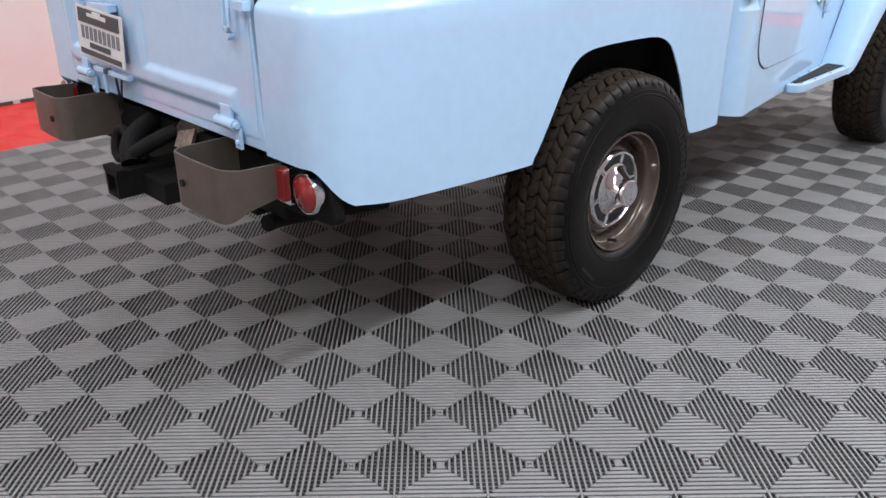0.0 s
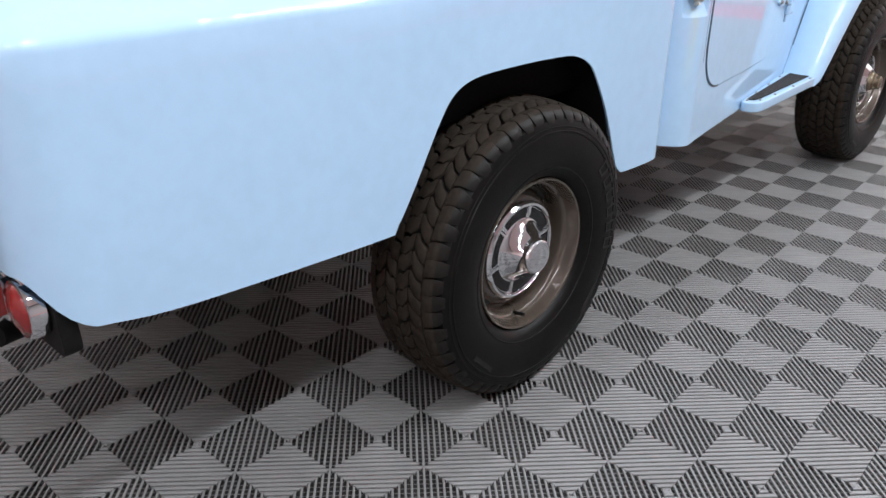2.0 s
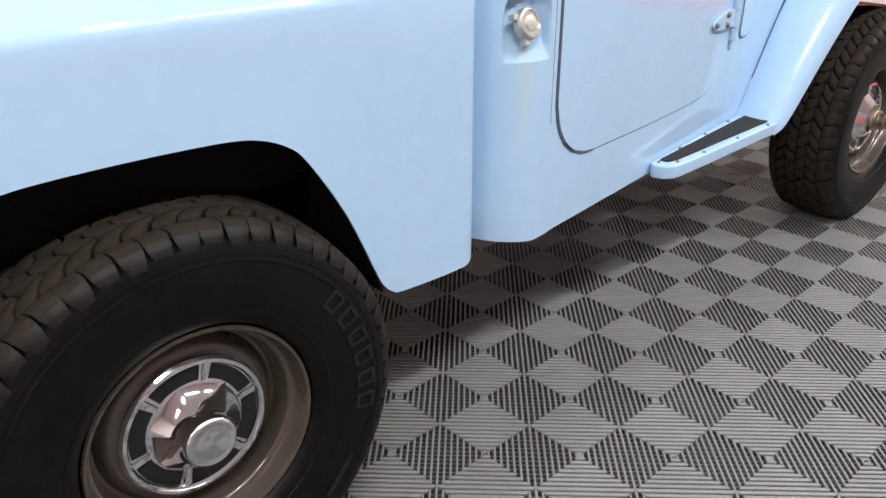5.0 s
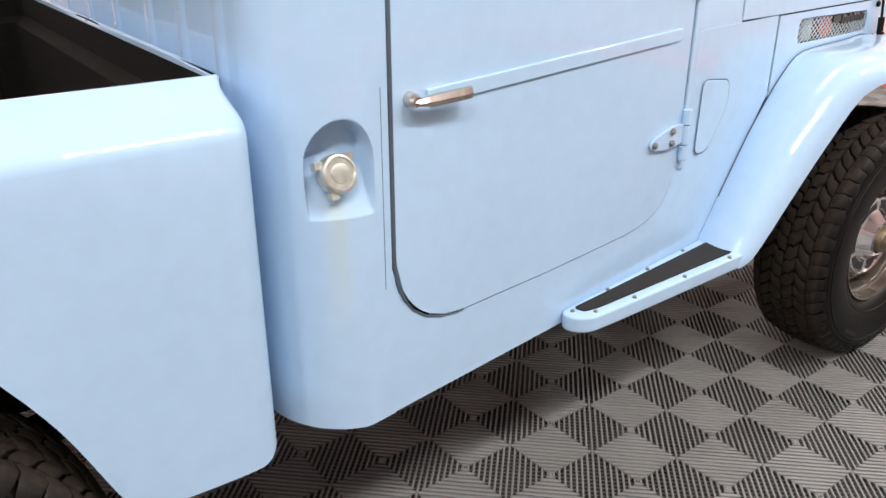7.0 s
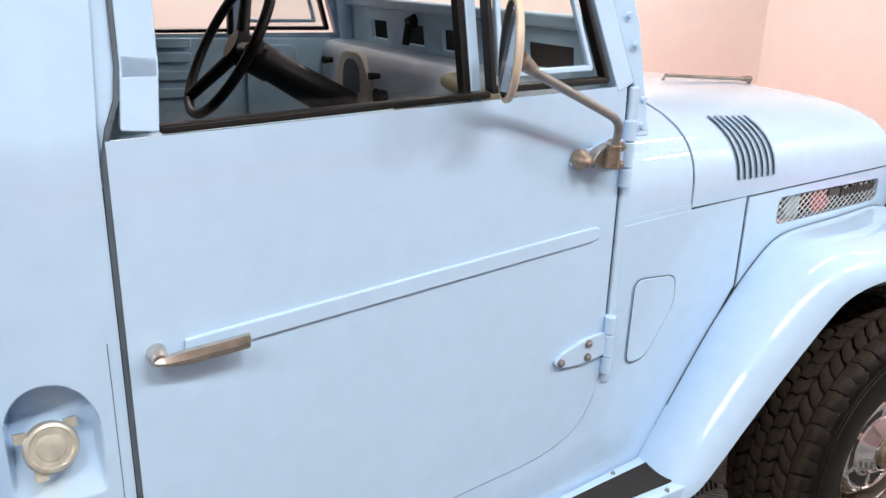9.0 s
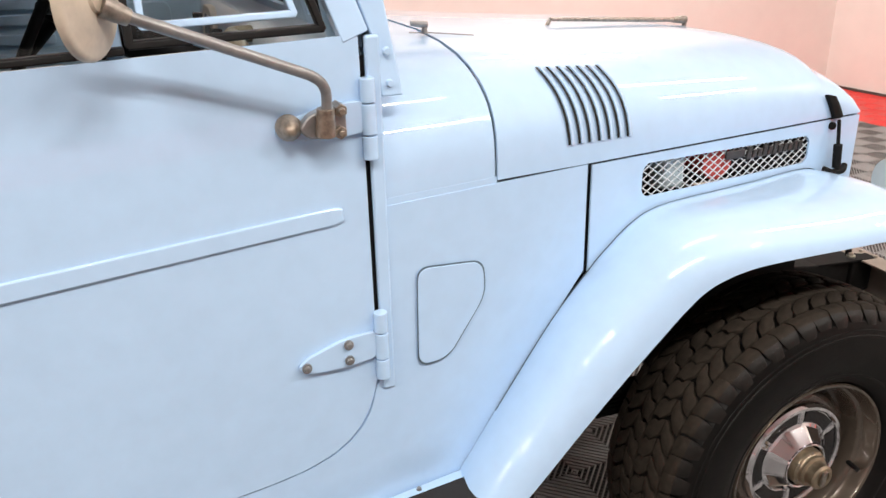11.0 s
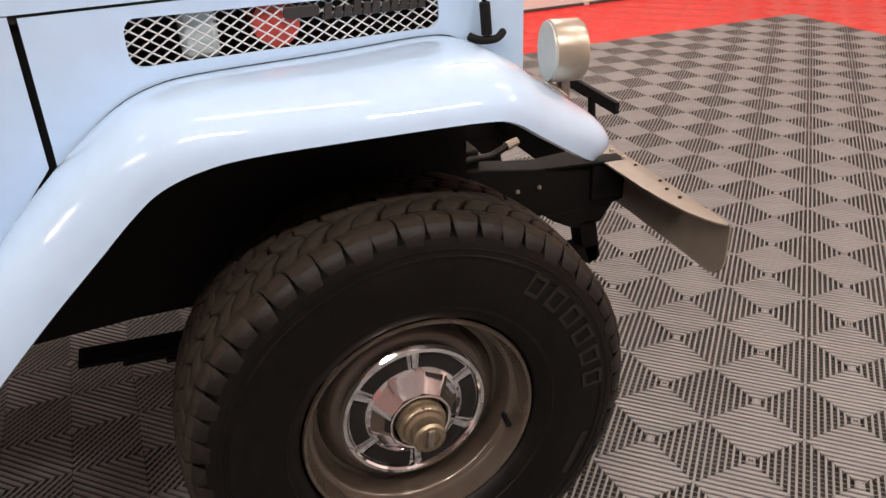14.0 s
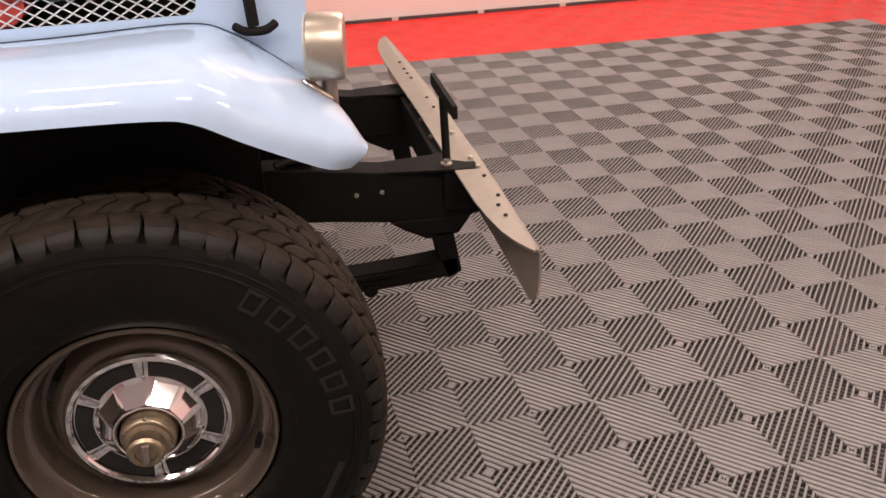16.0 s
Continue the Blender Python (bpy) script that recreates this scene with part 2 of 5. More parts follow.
U0, U1, V0, V1 = -5.5, 8.50, -5.40, 4.32  # walls, from the tile node
RED_U0, RED_U1, RED_V0, RED_V1 = -30, 49, -30, 22  # inner line of the red border, in checks


def wall(name, a, b, h, t=0.12, mat=WALL, label="warm white painted showroom wall"):
    bm = bmesh.new()
    a, b = Vector((*a, 0)), Vector((*b, 0))
    d = (b - a).normalized()
    box(bm, (a + b) / 2 + Vector((0, 0, h / 2)) + Vector((-d.y, d.x, 0)) * (-t / 2), ((b - a).length, t, h), pose(0, 0, 0, 0, 0, math.degrees(math.atan2(d.y, d.x))))
    ob = part(name, bm, mat, smooth=False)
    ob.matrix_basis = room
    return tagged(ob, label, "wall", kind="structure")


wall("wall_left", (U1, V1), (U0, V1), 3.7)
wall("wall_front", (U1, V0), (U1, V1), 3.7)
# unseen right wall kept grey to cut fill light and deepen the truck's shade
wall("wall_right", (U0, V0), (U1, V0), 3.7, mat=WALL_GREY, label="unseen grey wall that cuts the fill light")
wall("wall_back", (U0, V1), (U0, V0), 3.7)
bm = bmesh.new()
box(bm, ((U0 + U1) / 2, (V0 + V1) / 2, 3.76), (U1 - U0 + 0.3, V1 - V0 + 0.3, 0.1))
ob = part("ceiling", bm, CEIL, smooth=False)
ob.matrix_basis = room
tagged(ob, "plain white showroom ceiling", "ceiling", kind="structure")
CLIP = material("pale_clip", (0.62, 0.58, 0.54), 0.5, grain=0.1)
BASE = material("dark_base_strip", (0.07, 0.064, 0.058), 0.6, grain=0.3)
for nm, c, s in (("baseboard_left", ((U0 + U1) / 2, V1 - 0.012, 0.002), (U1 - U0 - 0.05, 0.02, 0.034)), ("baseboard_front", (U1 - 0.012, (V0 + V1) / 2, 0.002), (0.02, V1 - V0 - 0.05, 0.034))):
    bm = bmesh.new()
    box(bm, c, s)
    ob = part(nm, bm, BASE, smooth=False)
    ob.matrix_basis = room
    tagged(ob, "dark strip along the foot of the wall", "baseboard", kind="structure")
    if nm == "baseboard_left":
        for k in range(-14, 10):
            cu = 5.294 + 0.612 * k
            if U0 + 0.1 < cu < U1 - 0.1:
                bm = bmesh.new()
                box(bm, (cu, V1 - 0.020, 0.012), (0.045, 0.012, 0.026))
                part("clip", bm, CLIP, ob, "pale clip on the strip", bevel=0.002)
bm = bmesh.new()
box(bm, ((U0 + U1) / 2, (V0 + V1) / 2, -0.085), (U1 - U0, V1 - V0, 0.1))
floor = part("floor", bm, SLAB, smooth=False)
floor.matrix_basis = room
tagged(floor, "grey ribbed interlocking garage tiles with a red border", "floor", kind="structure")


def tile_faces():
    """Points and faces of one ribbed tile of two by two checks round its node: broad ribs in two checks, slim ones over
    open channels in the other two, so that the light and dark checks, which come from the viewing angle, are built into
    the shape.
    """
    pts, faces = [], []
    diag, ribs = CHECK * math.sqrt(2), 15

    def quad(*q):
        faces.append(tuple(range(len(pts), len(pts) + 4)))
        pts.extend(q)

    for k in range(4):
        w, deep = ((0.0048, 0.0046), (0.0027, 0.0034))[k % 2]
        prof = ((-0.92 * w, -deep), (-w, -0.0009), (-0.8 * w, -0.0002), (0.0, 0.0), (0.8 * w, -0.0002), (w, -0.0009), (0.92 * w, -deep))
        d = Vector((math.cos(math.pi / 4 + k * math.pi / 2), math.sin(math.pi / 4 + k * math.pi / 2), 0))
        e = Vector((-d.y, d.x, 0))
        half = lambda v: max(0.0, min(v, diag - v) - 0.0006)
        for i in range(ribs):
            c = (i + 0.5) * diag / ribs
            at = len(pts)
            for o, z in prof:
                pts.append(d * (c + o) - e * half(c + o) + Vector((0, 0, z)))
                pts.append(d * (c + o) + e * half(c + o) + Vector((0, 0, z)))
            for n in range(len(prof) - 1):
                faces.append((at + 2 * n, at + 2 * n + 2, at + 2 * n + 3, at + 2 * n + 1))
        for i in range(-7, 8):
            g = i * diag / 15
            l = diag / 2 - abs(g) - 0.002
            m0 = d * (diag / 2) + e * g + Vector((0, 0, -0.0070))
            quad(m0 - d * l - e * 0.0010, m0 + d * l - e * 0.0010, m0 + d * l + e * 0.0010, m0 - d * l + e * 0.0010)
    r = 0.0045
    quad((-r, -r, 0), (r, -r, 0), (r, r, 0), (-r, r, 0))
    return pts, faces


TPTS, TFACES = tile_faces()
tile_mesh = bpy.data.meshes.new("floor_tile")
tile_mesh.from_pydata([tuple(p) for p in TPTS], [], TFACES)
tile_mesh.materials.append(TILE)
tile_mesh.shade_smooth()


def tile_sheet(name, cells, mat, label):
    base = np.array([tuple(p) for p in TPTS])
    n = len(base)
    allp = np.concatenate([base + (2 * CHECK * i, 2 * CHECK * j, 0) for i, j in cells])
    f = np.array(TFACES)
    allf = np.concatenate([f + n * k for k in range(len(cells))])
    me = bpy.data.meshes.new(name)
    me.from_pydata(allp.tolist(), [], allf.tolist())
    me.materials.append(mat)
    me.shade_smooth()
    ob = new(name, me)
    ob.parent = floor
    return tagged(ob, label, kind="stuff")


near, far, red = [], [], []
for i in range(-18, 28):
    for j in range(-17, 15):
        if not (U0 - 0.05 < 2 * CHECK * i < U1 + 0.05 and V0 - 0.05 < 2 * CHECK * j < V1 + 0.05):
            continue
        if not (RED_U0 < 2 * i < RED_U1 and RED_V0 < 2 * j < RED_V1):
            red.append((i, j))
        elif -5 <= i <= 20 and -4 <= j <= 6:
            near.append((i, j))
        else:
            far.append((i, j))
tile_sheet("far_tiles", far, TILE, "grey ribbed plastic floor tiles")
tile_sheet("red_tiles", red, TILE_RED, "red ribbed plastic border tiles")
# added red sheet that keeps the border tiles' gaps from going dark
bm = bmesh.new()
for i, j in red:
    bm.faces.new([bm.verts.new((2 * CHECK * (i + a), 2 * CHECK * (j + b), -0.0014)) for a, b in ((-0.5, -0.5), (0.5, -0.5), (0.5, 0.5), (-0.5, 0.5))])
ob = part("red_gap_sheet", bm, TILE_RED, floor, smooth=False)
tagged(ob, "red sheet added to hide the shade between the border tiles' ribs", kind="stuff")

# ---- the truck: x ahead from the rear axle, y to its left ----
truck = new("pickup_truck")
tagged(truck, "vintage sky-blue pickup truck parked on the tiles", "pickup truck")


def side_y(x):
    """The half width of cab and bonnet, which taper to the front."""
    return 0.66 - 0.153 * (x - 1.71)


# -- load bed --
BED0, BED1, BEDW = -1.155, 0.65, 0.80
ARCH = [(-1.155, 0.705), (-1.146, 0.703), (-1.112, 0.648), (-1.08, 0.621), (-1.05, 0.612), (-0.895, 0.591), (-0.47, 0.573), (-0.442, 0.582), (-0.420, 0.603), (-0.378, 0.668), (-0.304, 0.792), (-0.264, 0.838), (-0.212, 0.860), (-0.14, 0.867), (0.0, 0.868), (0.12, 0.864), (0.175, 0.855), (0.220, 0.835), (0.257, 0.80), (0.33, 0.68), (0.392, 0.536), (0.415, 0.506), (0.445, 0.493), (0.60, 0.491), (0.64, 0.507), (0.65, 0.52)]

ARCH = [(p.x, p.y) for p in smooth_line([(x, z, 0) for x, z in ARCH], 5)]


def bed_plan(off, sgn):
    """The plan line of the bed's skin, from the tailgate round to the cab."""
    r0, r1, w = max(0.085 - off, 0.01), max(0.045 - off * 0.55, 0.008), BEDW - off
    a, b = BED0 + off, BED1 - min(off * 0.35, 0.020)
    pts = [(a, 0.575 + (w - r0 - 0.575) * k / 3) for k in range(3)]
    pts += [(a + r0 * (1 - math.cos(t)), w - r0 + r0 * math.sin(t)) for t in [math.pi / 2 * k / 8 for k in range(9)]]
    xs = [a + r0 + (b - r1 - a - r0) * k / 170 for k in range(1, 170)]
    pts += [(x, w) for x in xs]
    pts += [(b - r1 * (1 - math.sin(t)), w - r1 * (1 - math.cos(t))) for t in [math.pi / 2 * k / 6 for k in range(7)]]
    pts += [(b, (w - r1) * (1 - k / 4)) for k in range(1, 5)]
    return [(x, sgn * y) for x, y in pts]


for sgn, nm in ((-1, "right"), (1, "left")):
    base = bed_plan(0, sgn)
    low = [lerp(x, ARCH) for x, y in base]
    rows = [[(x, y, z + (1.035 - z) * k / 8) for (x, y), z in zip(base, low)] for k in range(9)]
    for off, z in ((0.0015, 1.043), (0.006, 1.053), (0.016, 1.063), (0.035, 1.078), (0.055, 1.096), (0.064, 1.108), (0.069, 1.1150), (0.075, 1.1150), (0.077, 1.111), (0.078, 1.08)):
        rows.append([(x, y, z) for x, y in bed_plan(off, sgn)])
    bm = bmesh.new()
    grid(bm, rows)
    part("bed_side", bm, PAINT, truck, "sky-blue painted bed side with a wheel arch", solid=0.005)
    bm = bmesh.new()
    inner = bed_plan(0.080, sgn)
    deep = bed_plan(0.100, sgn)
    grid(bm, [[(x - (0.03 if x > 0.55 else 0), y, z) for x, y in deep] for z in (0.74, 0.9, 1.03)] + [[(x, y, z) for x, y in inner] for z in (1.045, 1.106)])
    part("bed_liner", bm, LINER, truck, "dark brown lining of the load bed", solid=0.005)
    # dark wheel housing behind the arch
    bm = bmesh.new()
    hx = [(-0.43, 0.56), (-0.30, 0.78), (-0.2, 0.885), (0.2, 0.885), (0.30, 0.78), (0.41, 0.50)]
    grid(bm, [[(x, sgn * y, z) for x, z in hx] for y in (0.785, 0.6, 0.42)])
    bm.faces.new([bm.verts.new((x, sgn * 0.42, z)) for x, z in hx])
    part("wheel_housing", bm, BLACK, truck, "black inner wheel housing", solid=0.004)
bm = bmesh.new()
box(bm, (-0.25, 0, 0.735), (1.75, 1.36, 0.02))
bf = part("bed_floor", bm, LINER, truck, "dark ribbed bed floor", bevel=0.003)
for k in range(9):
    bm = bmesh.new()
    box(bm, (-0.25, -0.6 + 0.15 * k, 0.749), (1.7, 0.05, 0.012))
    part("floor_rib", bm, LINER, bf, bevel=0.003)
for yy in (-0.50, 0.50):
    bm = bmesh.new()
    tube(bm, [(0.592, yy + 0.014 * math.cos(a), 0.838 + 0.014 * math.sin(a)) for a in [math.tau * k / 16 for k in range(17)]], 0.0035)
    part("tie_loop", bm, GREY_ARM, truck, "small grey tie ring")

# -- tailgate with its plate --
bm = bmesh.new()
plate(bm, [(-1.1555, y, z) for y, z in ((-0.5745, 0.712), (0.5745, 0.712), (0.5745, 0.755), (0.5705, 0.765), (0.554, 1.085), (-0.554, 1.085), (-0.5705, 0.765), (-0.5745, 0.755))], (-1, 0, 0), 0.03)
gate = part("tailgate", bm, PAINT, truck, "sky-blue tailgate with recessed panels", bevel=0.004)


def pressing(y, z):
    """How far the tailgate's pressed frame stands proud at (y, z)."""
    sd = 1.0
    for y0, y1, z0, z1 in ((0.0, 0.10, 0.80, 1.2), (0.50, 0.545, 0.80, 1.2), (-0.47, 0.53, 0.79, 0.842)):
        dy, dz = max(y0 - y, y - y1), max(z0 - z, z - z1)
        sd = min(sd, math.hypot(max(dy, 0), max(dz, 0)) + min(max(dy, dz), 0))
    q = max(0.0, min(1.0, (0.010 - sd) / 0.022))
    return 0.013 * q * q * (3 - 2 * q)


bm = bmesh.new()
grid(bm, [[(-1.1585 - pressing(y, z), y, z) for y in [-0.552 + 1.104 * k / 150 for k in range(151)]] for z in [0.742 + 0.341 * k / 60 for k in range(61)]])
part("pressed_skin", bm, PAINT, gate, solid=0.003)
bm = bmesh.new()
box(bm, (-1.135, 0, 0.9), (0.01, 1.17, 0.36))
part("tailgate_gap", bm, DARK, truck)
for y in (-0.43, 0.43):
    bm = bmesh.new()
    rod(bm, (-1.178, y - 0.05, 0.765), (-1.178, y + 0.035, 0.765), 0.014)
    rod(bm, (-1.178, y - 0.062, 0.765), (-1.178, y - 0.05, 0.765), 0.009)
    box(bm, (-1.168, y, 0.79), (0.012, 0.05, 0.035))
    box(bm, (-1.168, y - 0.045, 0.73), (0.010, 0.028, 0.055))
    rod(bm, (-1.166, y - 0.045, 0.72), (-1.178, y - 0.045, 0.72), 0.007)
    part("tailgate_hinge", bm, PAINT, truck, "painted tailgate hinge with bolts", bevel=0.003)
    bm = bmesh.new()
    tube(bm, [(-1.165, y - 0.075, 1.09), (-1.18, y - 0.078, 1.06), (-1.183, y - 0.078, 1.00), (-1.178, y - 0.062, 0.985), (-1.178, y - 0.046, 1.0), (-1.172, y - 0.045, 1.085)], 0.005)
    rod(bm, (-1.165, y - 0.062, 0.978), (-1.184, y - 0.062, 0.978), 0.010)
    box(bm, (-1.17, y - 0.12, 1.05), (0.022, 0.045, 0.022))
    part("tailgate_latch", bm, PAINT, truck, "painted wire latch of the tailgate", bevel=0.002)
bm = bmesh.new()
PL = pose(-1.196, 0.212, 0.900, 0, 0, 0) @ pose(0, 0, 0, 3, 3, 2)
box(bm, (0, 0, 0), (0.004, 0.29, 0.146), None)
bmesh.ops.transform(bm, matrix=PL, verts=bm.verts)
lp = part("licence_plate", bm, WHITE, truck, "white dealer plate with dark bars", bevel=0.001)
bm = bmesh.new()
for yy, zz, w, h in ((0, 0.046, 0.258, 0.040), (0, -0.036, 0.13, 0.015), (0, -0.059, 0.258, 0.015)):
    box(bm, (-0.0034, yy, zz), (0.002, w, h))
bmesh.ops.transform(bm, matrix=PL, verts=bm.verts)
part("plate_band", bm, INK, lp, "grey printed bands")
INK_GREY = material("plate_grey_ink", (0.22, 0.22, 0.24), 0.5, grain=0.1)
for k in range(9):
    bm = bmesh.new()
    box(bm, (-0.0034, 0.112 - 0.028 * k, -0.002), (0.002, 0.005, 0.038))
    box(bm, (-0.0034, 0.101 - 0.028 * k, -0.002), (0.002, 0.005, 0.038))
    box(bm, (-0.0034, 0.1065 - 0.028 * k, 0.0145 if k % 2 else -0.0185), (0.002, 0.006, 0.005))
    bmesh.ops.transform(bm, matrix=PL, verts=bm.verts)
    part("plate_bar", bm, INK_GREY, lp)
bm = bmesh.new()
for k, (w, h) in enumerate(((0.04, 0.010), (0.05, 0.018), (0.03, 0.012))):
    box(bm, (-0.0050, 0.045 - 0.042 * k, 0.052 + 0.004 * (k % 2)), (0.002, w, h))
bmesh.ops.transform(bm, matrix=PL, verts=bm.verts)
part("plate_emblem", bm, WHITE, lp)
bm = bmesh.new()
box(bm, (-1.176, 0.215, 0.98), (0.03, 0.14, 0.022))
part("plate_bracket", bm, PAINT, truck, bevel=0.003)
bm = bmesh.new()
box(bm, (-1.176, 0.215, 0.79), (0.02, 0.24, 0.016))
part("plate_rail", bm, PAINT, truck, bevel=0.003)
bm = bmesh.new()
rod(bm, (-1.175, 0.28, 0.785), (-1.175, 0.28, 0.72), 0.006)
part("plate_pin", bm, PAINT, truck)
bm = bmesh.new()
rod(bm, (-1.175, 0.23, 0.795), (-1.195, 0.23, 0.795), 0.008)
part("plate_bolt", bm, STRIP, truck)
bm = bmesh.new()
tube(bm, smooth_line([(-1.175, 0.20, 0.78), (-1.185, 0.17, 0.74), (-1.175, 0.19, 0.69), (-1.16, 0.24, 0.66)]), 0.004)
tube(bm, smooth_line([(-1.175, 0.16, 0.78), (-1.19, 0.14, 0.735), (-1.175, 0.17, 0.68)]), 0.003)
part("plate_wire", bm, GASKET, truck)

# -- rear chassis end, lamps, bumperettes, hitch --
for sgn in (-1, 1):
    bm = bmesh.new()
    box(bm, (0.82, sgn * 0.335, 0.53), (3.80, 0.07, 0.12))
    part("chassis_rail", bm, BLACK, truck, "black chassis rail", bevel=0.006)
    bm = bmesh.new()
    plate(bm, [(-1.120, sgn * y, z) for y, z in rounded([(0.50, 0.56), (0.79, 0.57), (0.775, 0.68), (0.70, 0.715), (0.50, 0.715)], 0.025)], (-1, 0, 0), 0.03)
    part("lamp_bracket", bm, BLACK, truck, "black bracket of the rear lamps", bevel=0.003)
    bm = bmesh.new()
    t = pose(-1.142, sgn * 0.715, 0.642, 0, -90, 0)
    prof = [(0.0, 0.019), (0.012, 0.019), (0.014, 0.0175), (0.026, 0.0165), (0.028, 0.015), (0.038, 0.012), (0.043, 0.006), (0.044, 0)]
    rows = [[t @ Vector((r * math.cos(a), r * math.sin(a), h)) for a in [math.tau * k / 28 for k in range(29)]] for r, h in prof]
    grid(bm, rows)
    tl = part("tail_lamp", bm, REDLENS, truck, "round red tail lamp lens")
    bm = bmesh.new()
    prof = [(0.043, 0.003), (0.045, 0.008), (0.049, 0.007), (0.051, 0.0), (0.050, -0.018), (0.040, -0.022)]
    rows = [[t @ Vector((r * math.cos(a), r * math.sin(a), h)) for a in [math.tau * k / 28 for k in range(29)]] for r, h in prof]
    grid(bm, rows)
    part("bezel", bm, CHROME, tl, "chrome lamp bezel")
    bm = bmesh.new()
    plate(bm, [(-1.162, sgn * y, z) for y, z in rounded([(0.612, 0.605), (0.648, 0.605), (0.648, 0.685), (0.612, 0.685)], 0.008)], (-1, 0, 0), 0.02)
    rf = part("reflector", bm, REDLENS, truck, "small rectangular red reflector", bevel=0.003)
    bm = bmesh.new()
    plate(bm, [(-1.150, sgn * y, z) for y, z in rounded([(0.604, 0.597), (0.656, 0.597), (0.656, 0.693), (0.604, 0.693)], 0.008)], (-1, 0, 0), 0.03)
    part("reflector_frame", bm, CHROME, rf)
    line = [(-1.07, 0.362), (-1.12, 0.362), (-1.18, 0.362), (-1.24, 0.362)]
    line += [(-1.262 - 0.040 * math.sin(t), 0.402 - 0.040 * math.cos(t)) for t in [math.pi / 2 * k / 6 for k in range(7)]]
    line += [(-1.303, 0.45), (-1.303, 0.50), (-1.302, 0.54)]
    line += [(-1.245 - 0.057 * math.cos(t), 0.560 + 0.057 * math.sin(t)) for t in [math.pi / 2 * k / 7 for k in range(1, 8)]]
    line += [(-1.20, 0.618), (-1.15, 0.619), (-1.10, 0.620)]
    line = [Vector((*p, 0)) for p in line]
    bm = bmesh.new()
    lows = [0.570 + 0.050 * max(0.0, min(1.0, (n - 16) / 7)) ** 1.3 for n in range(len(line))]
    tops = [0.706 - 0.012 * max(0.0, min(1.0, (n - 14) / 9)) for n in range(len(line))]
    grid(bm, [[(p.x, sgn * p.y, a + (b - a) * q) for p, a, b in zip(line, lows, tops)] for q in (0, 0.04, 0.3, 0.65, 0.96, 1)])
    be = part("bumperette", bm, TAUPE_D, truck, "brown-grey curved steel rear bumperette, open on top", solid=0.006, bevel=0.001)
    bm = bmesh.new()
    rod(bm, (-1.303, sgn * 0.425, 0.635), (-1.309, sgn * 0.425, 0.635), 0.009)
    part("bolt", bm, DARK, be)
bm = bmesh.new()
box(bm, (-1.08, 0, 0.60), (0.07, 1.15, 0.15))
part("rear_crossmember", bm, BLACK, truck, "black rear crossmember", bevel=0.006)
bm = bmesh.new()
sq = [(-0.038, 0.492), (0.038, 0.492), (0.038, 0.568), (-0.038, 0.568)]
si = [(-0.026, 0.504), (0.026, 0.504), (0.026, 0.556), (-0.026, 0.556)]
for a in range(4):
    b = (a + 1) % 4
    for x0, x1, q in ((-1.315, -1.08, sq), (-1.315, -1.15, si)):
        bm.faces.new([bm.verts.new((x, *q[i])) for x, i in ((x0, a), (x1, a), (x1, b), (x0, b))])
    bm.faces.new([bm.verts.new((-1.315, *q[i])) for q, i in ((sq, a), (sq, b), (si, b), (si, a))])
box(bm, (-1.30, 0, 0.57), (0.03, 0.095, 0.012))
box(bm, (-1.18, -0.09, 0.52), (0.12, 0.16, 0.06))
part("tow_receiver", bm, BLACK, truck, "black square tow receiver", smooth=False)
bm = bmesh.new()
tube(bm, smooth_line([(-1.12, 0.10, 0.66), (-1.19, 0.07, 0.64), (-1.235, 0.03, 0.61), (-1.25, 0.0, 0.575)]), 0.030)
tube(bm, smooth_line([(-1.13, -0.06, 0.66), (-1.20, -0.03, 0.63), (-1.24, 0.0, 0.60)]), 0.022)
part("pintle_arm", bm, BLACK, truck, "black pintle hook arm")
bm = bmesh.new()
ring = [(-1.22 + 0.012 * math.sin(a), 0.125 + 0.042 * math.cos(a), 0.60 + 0.042 * math.sin(a)) for a in [math.tau * k / 20 for k in range(21)]]
tube(bm, ring, 0.014)
part("tow_ring", bm, BLACK, truck, "black tow ring")
bm = bmesh.new()
rod(bm, (-1.05, -0.10, 0.70), (-1.12, -0.135, 0.66), 0.055, 0.05, 20)
box(bm, (-1.135, -0.125, 0.655), (0.012, 0.06, 0.075), pose(0, 0, 0, 10, 20, 15))
part("exhaust_clamp", bm, RUSTY, truck, "tarnished round bracket behind the bumperette")
bm = bmesh.new()
tube(bm, smooth_line([(-0.75, -0.52, 0.47), (-1.05, -0.50, 0.50), (-1.14, -0.52, 0.51)]), 0.022)
part("tail_pipe", bm, BLACK, truck, "black tail pipe")

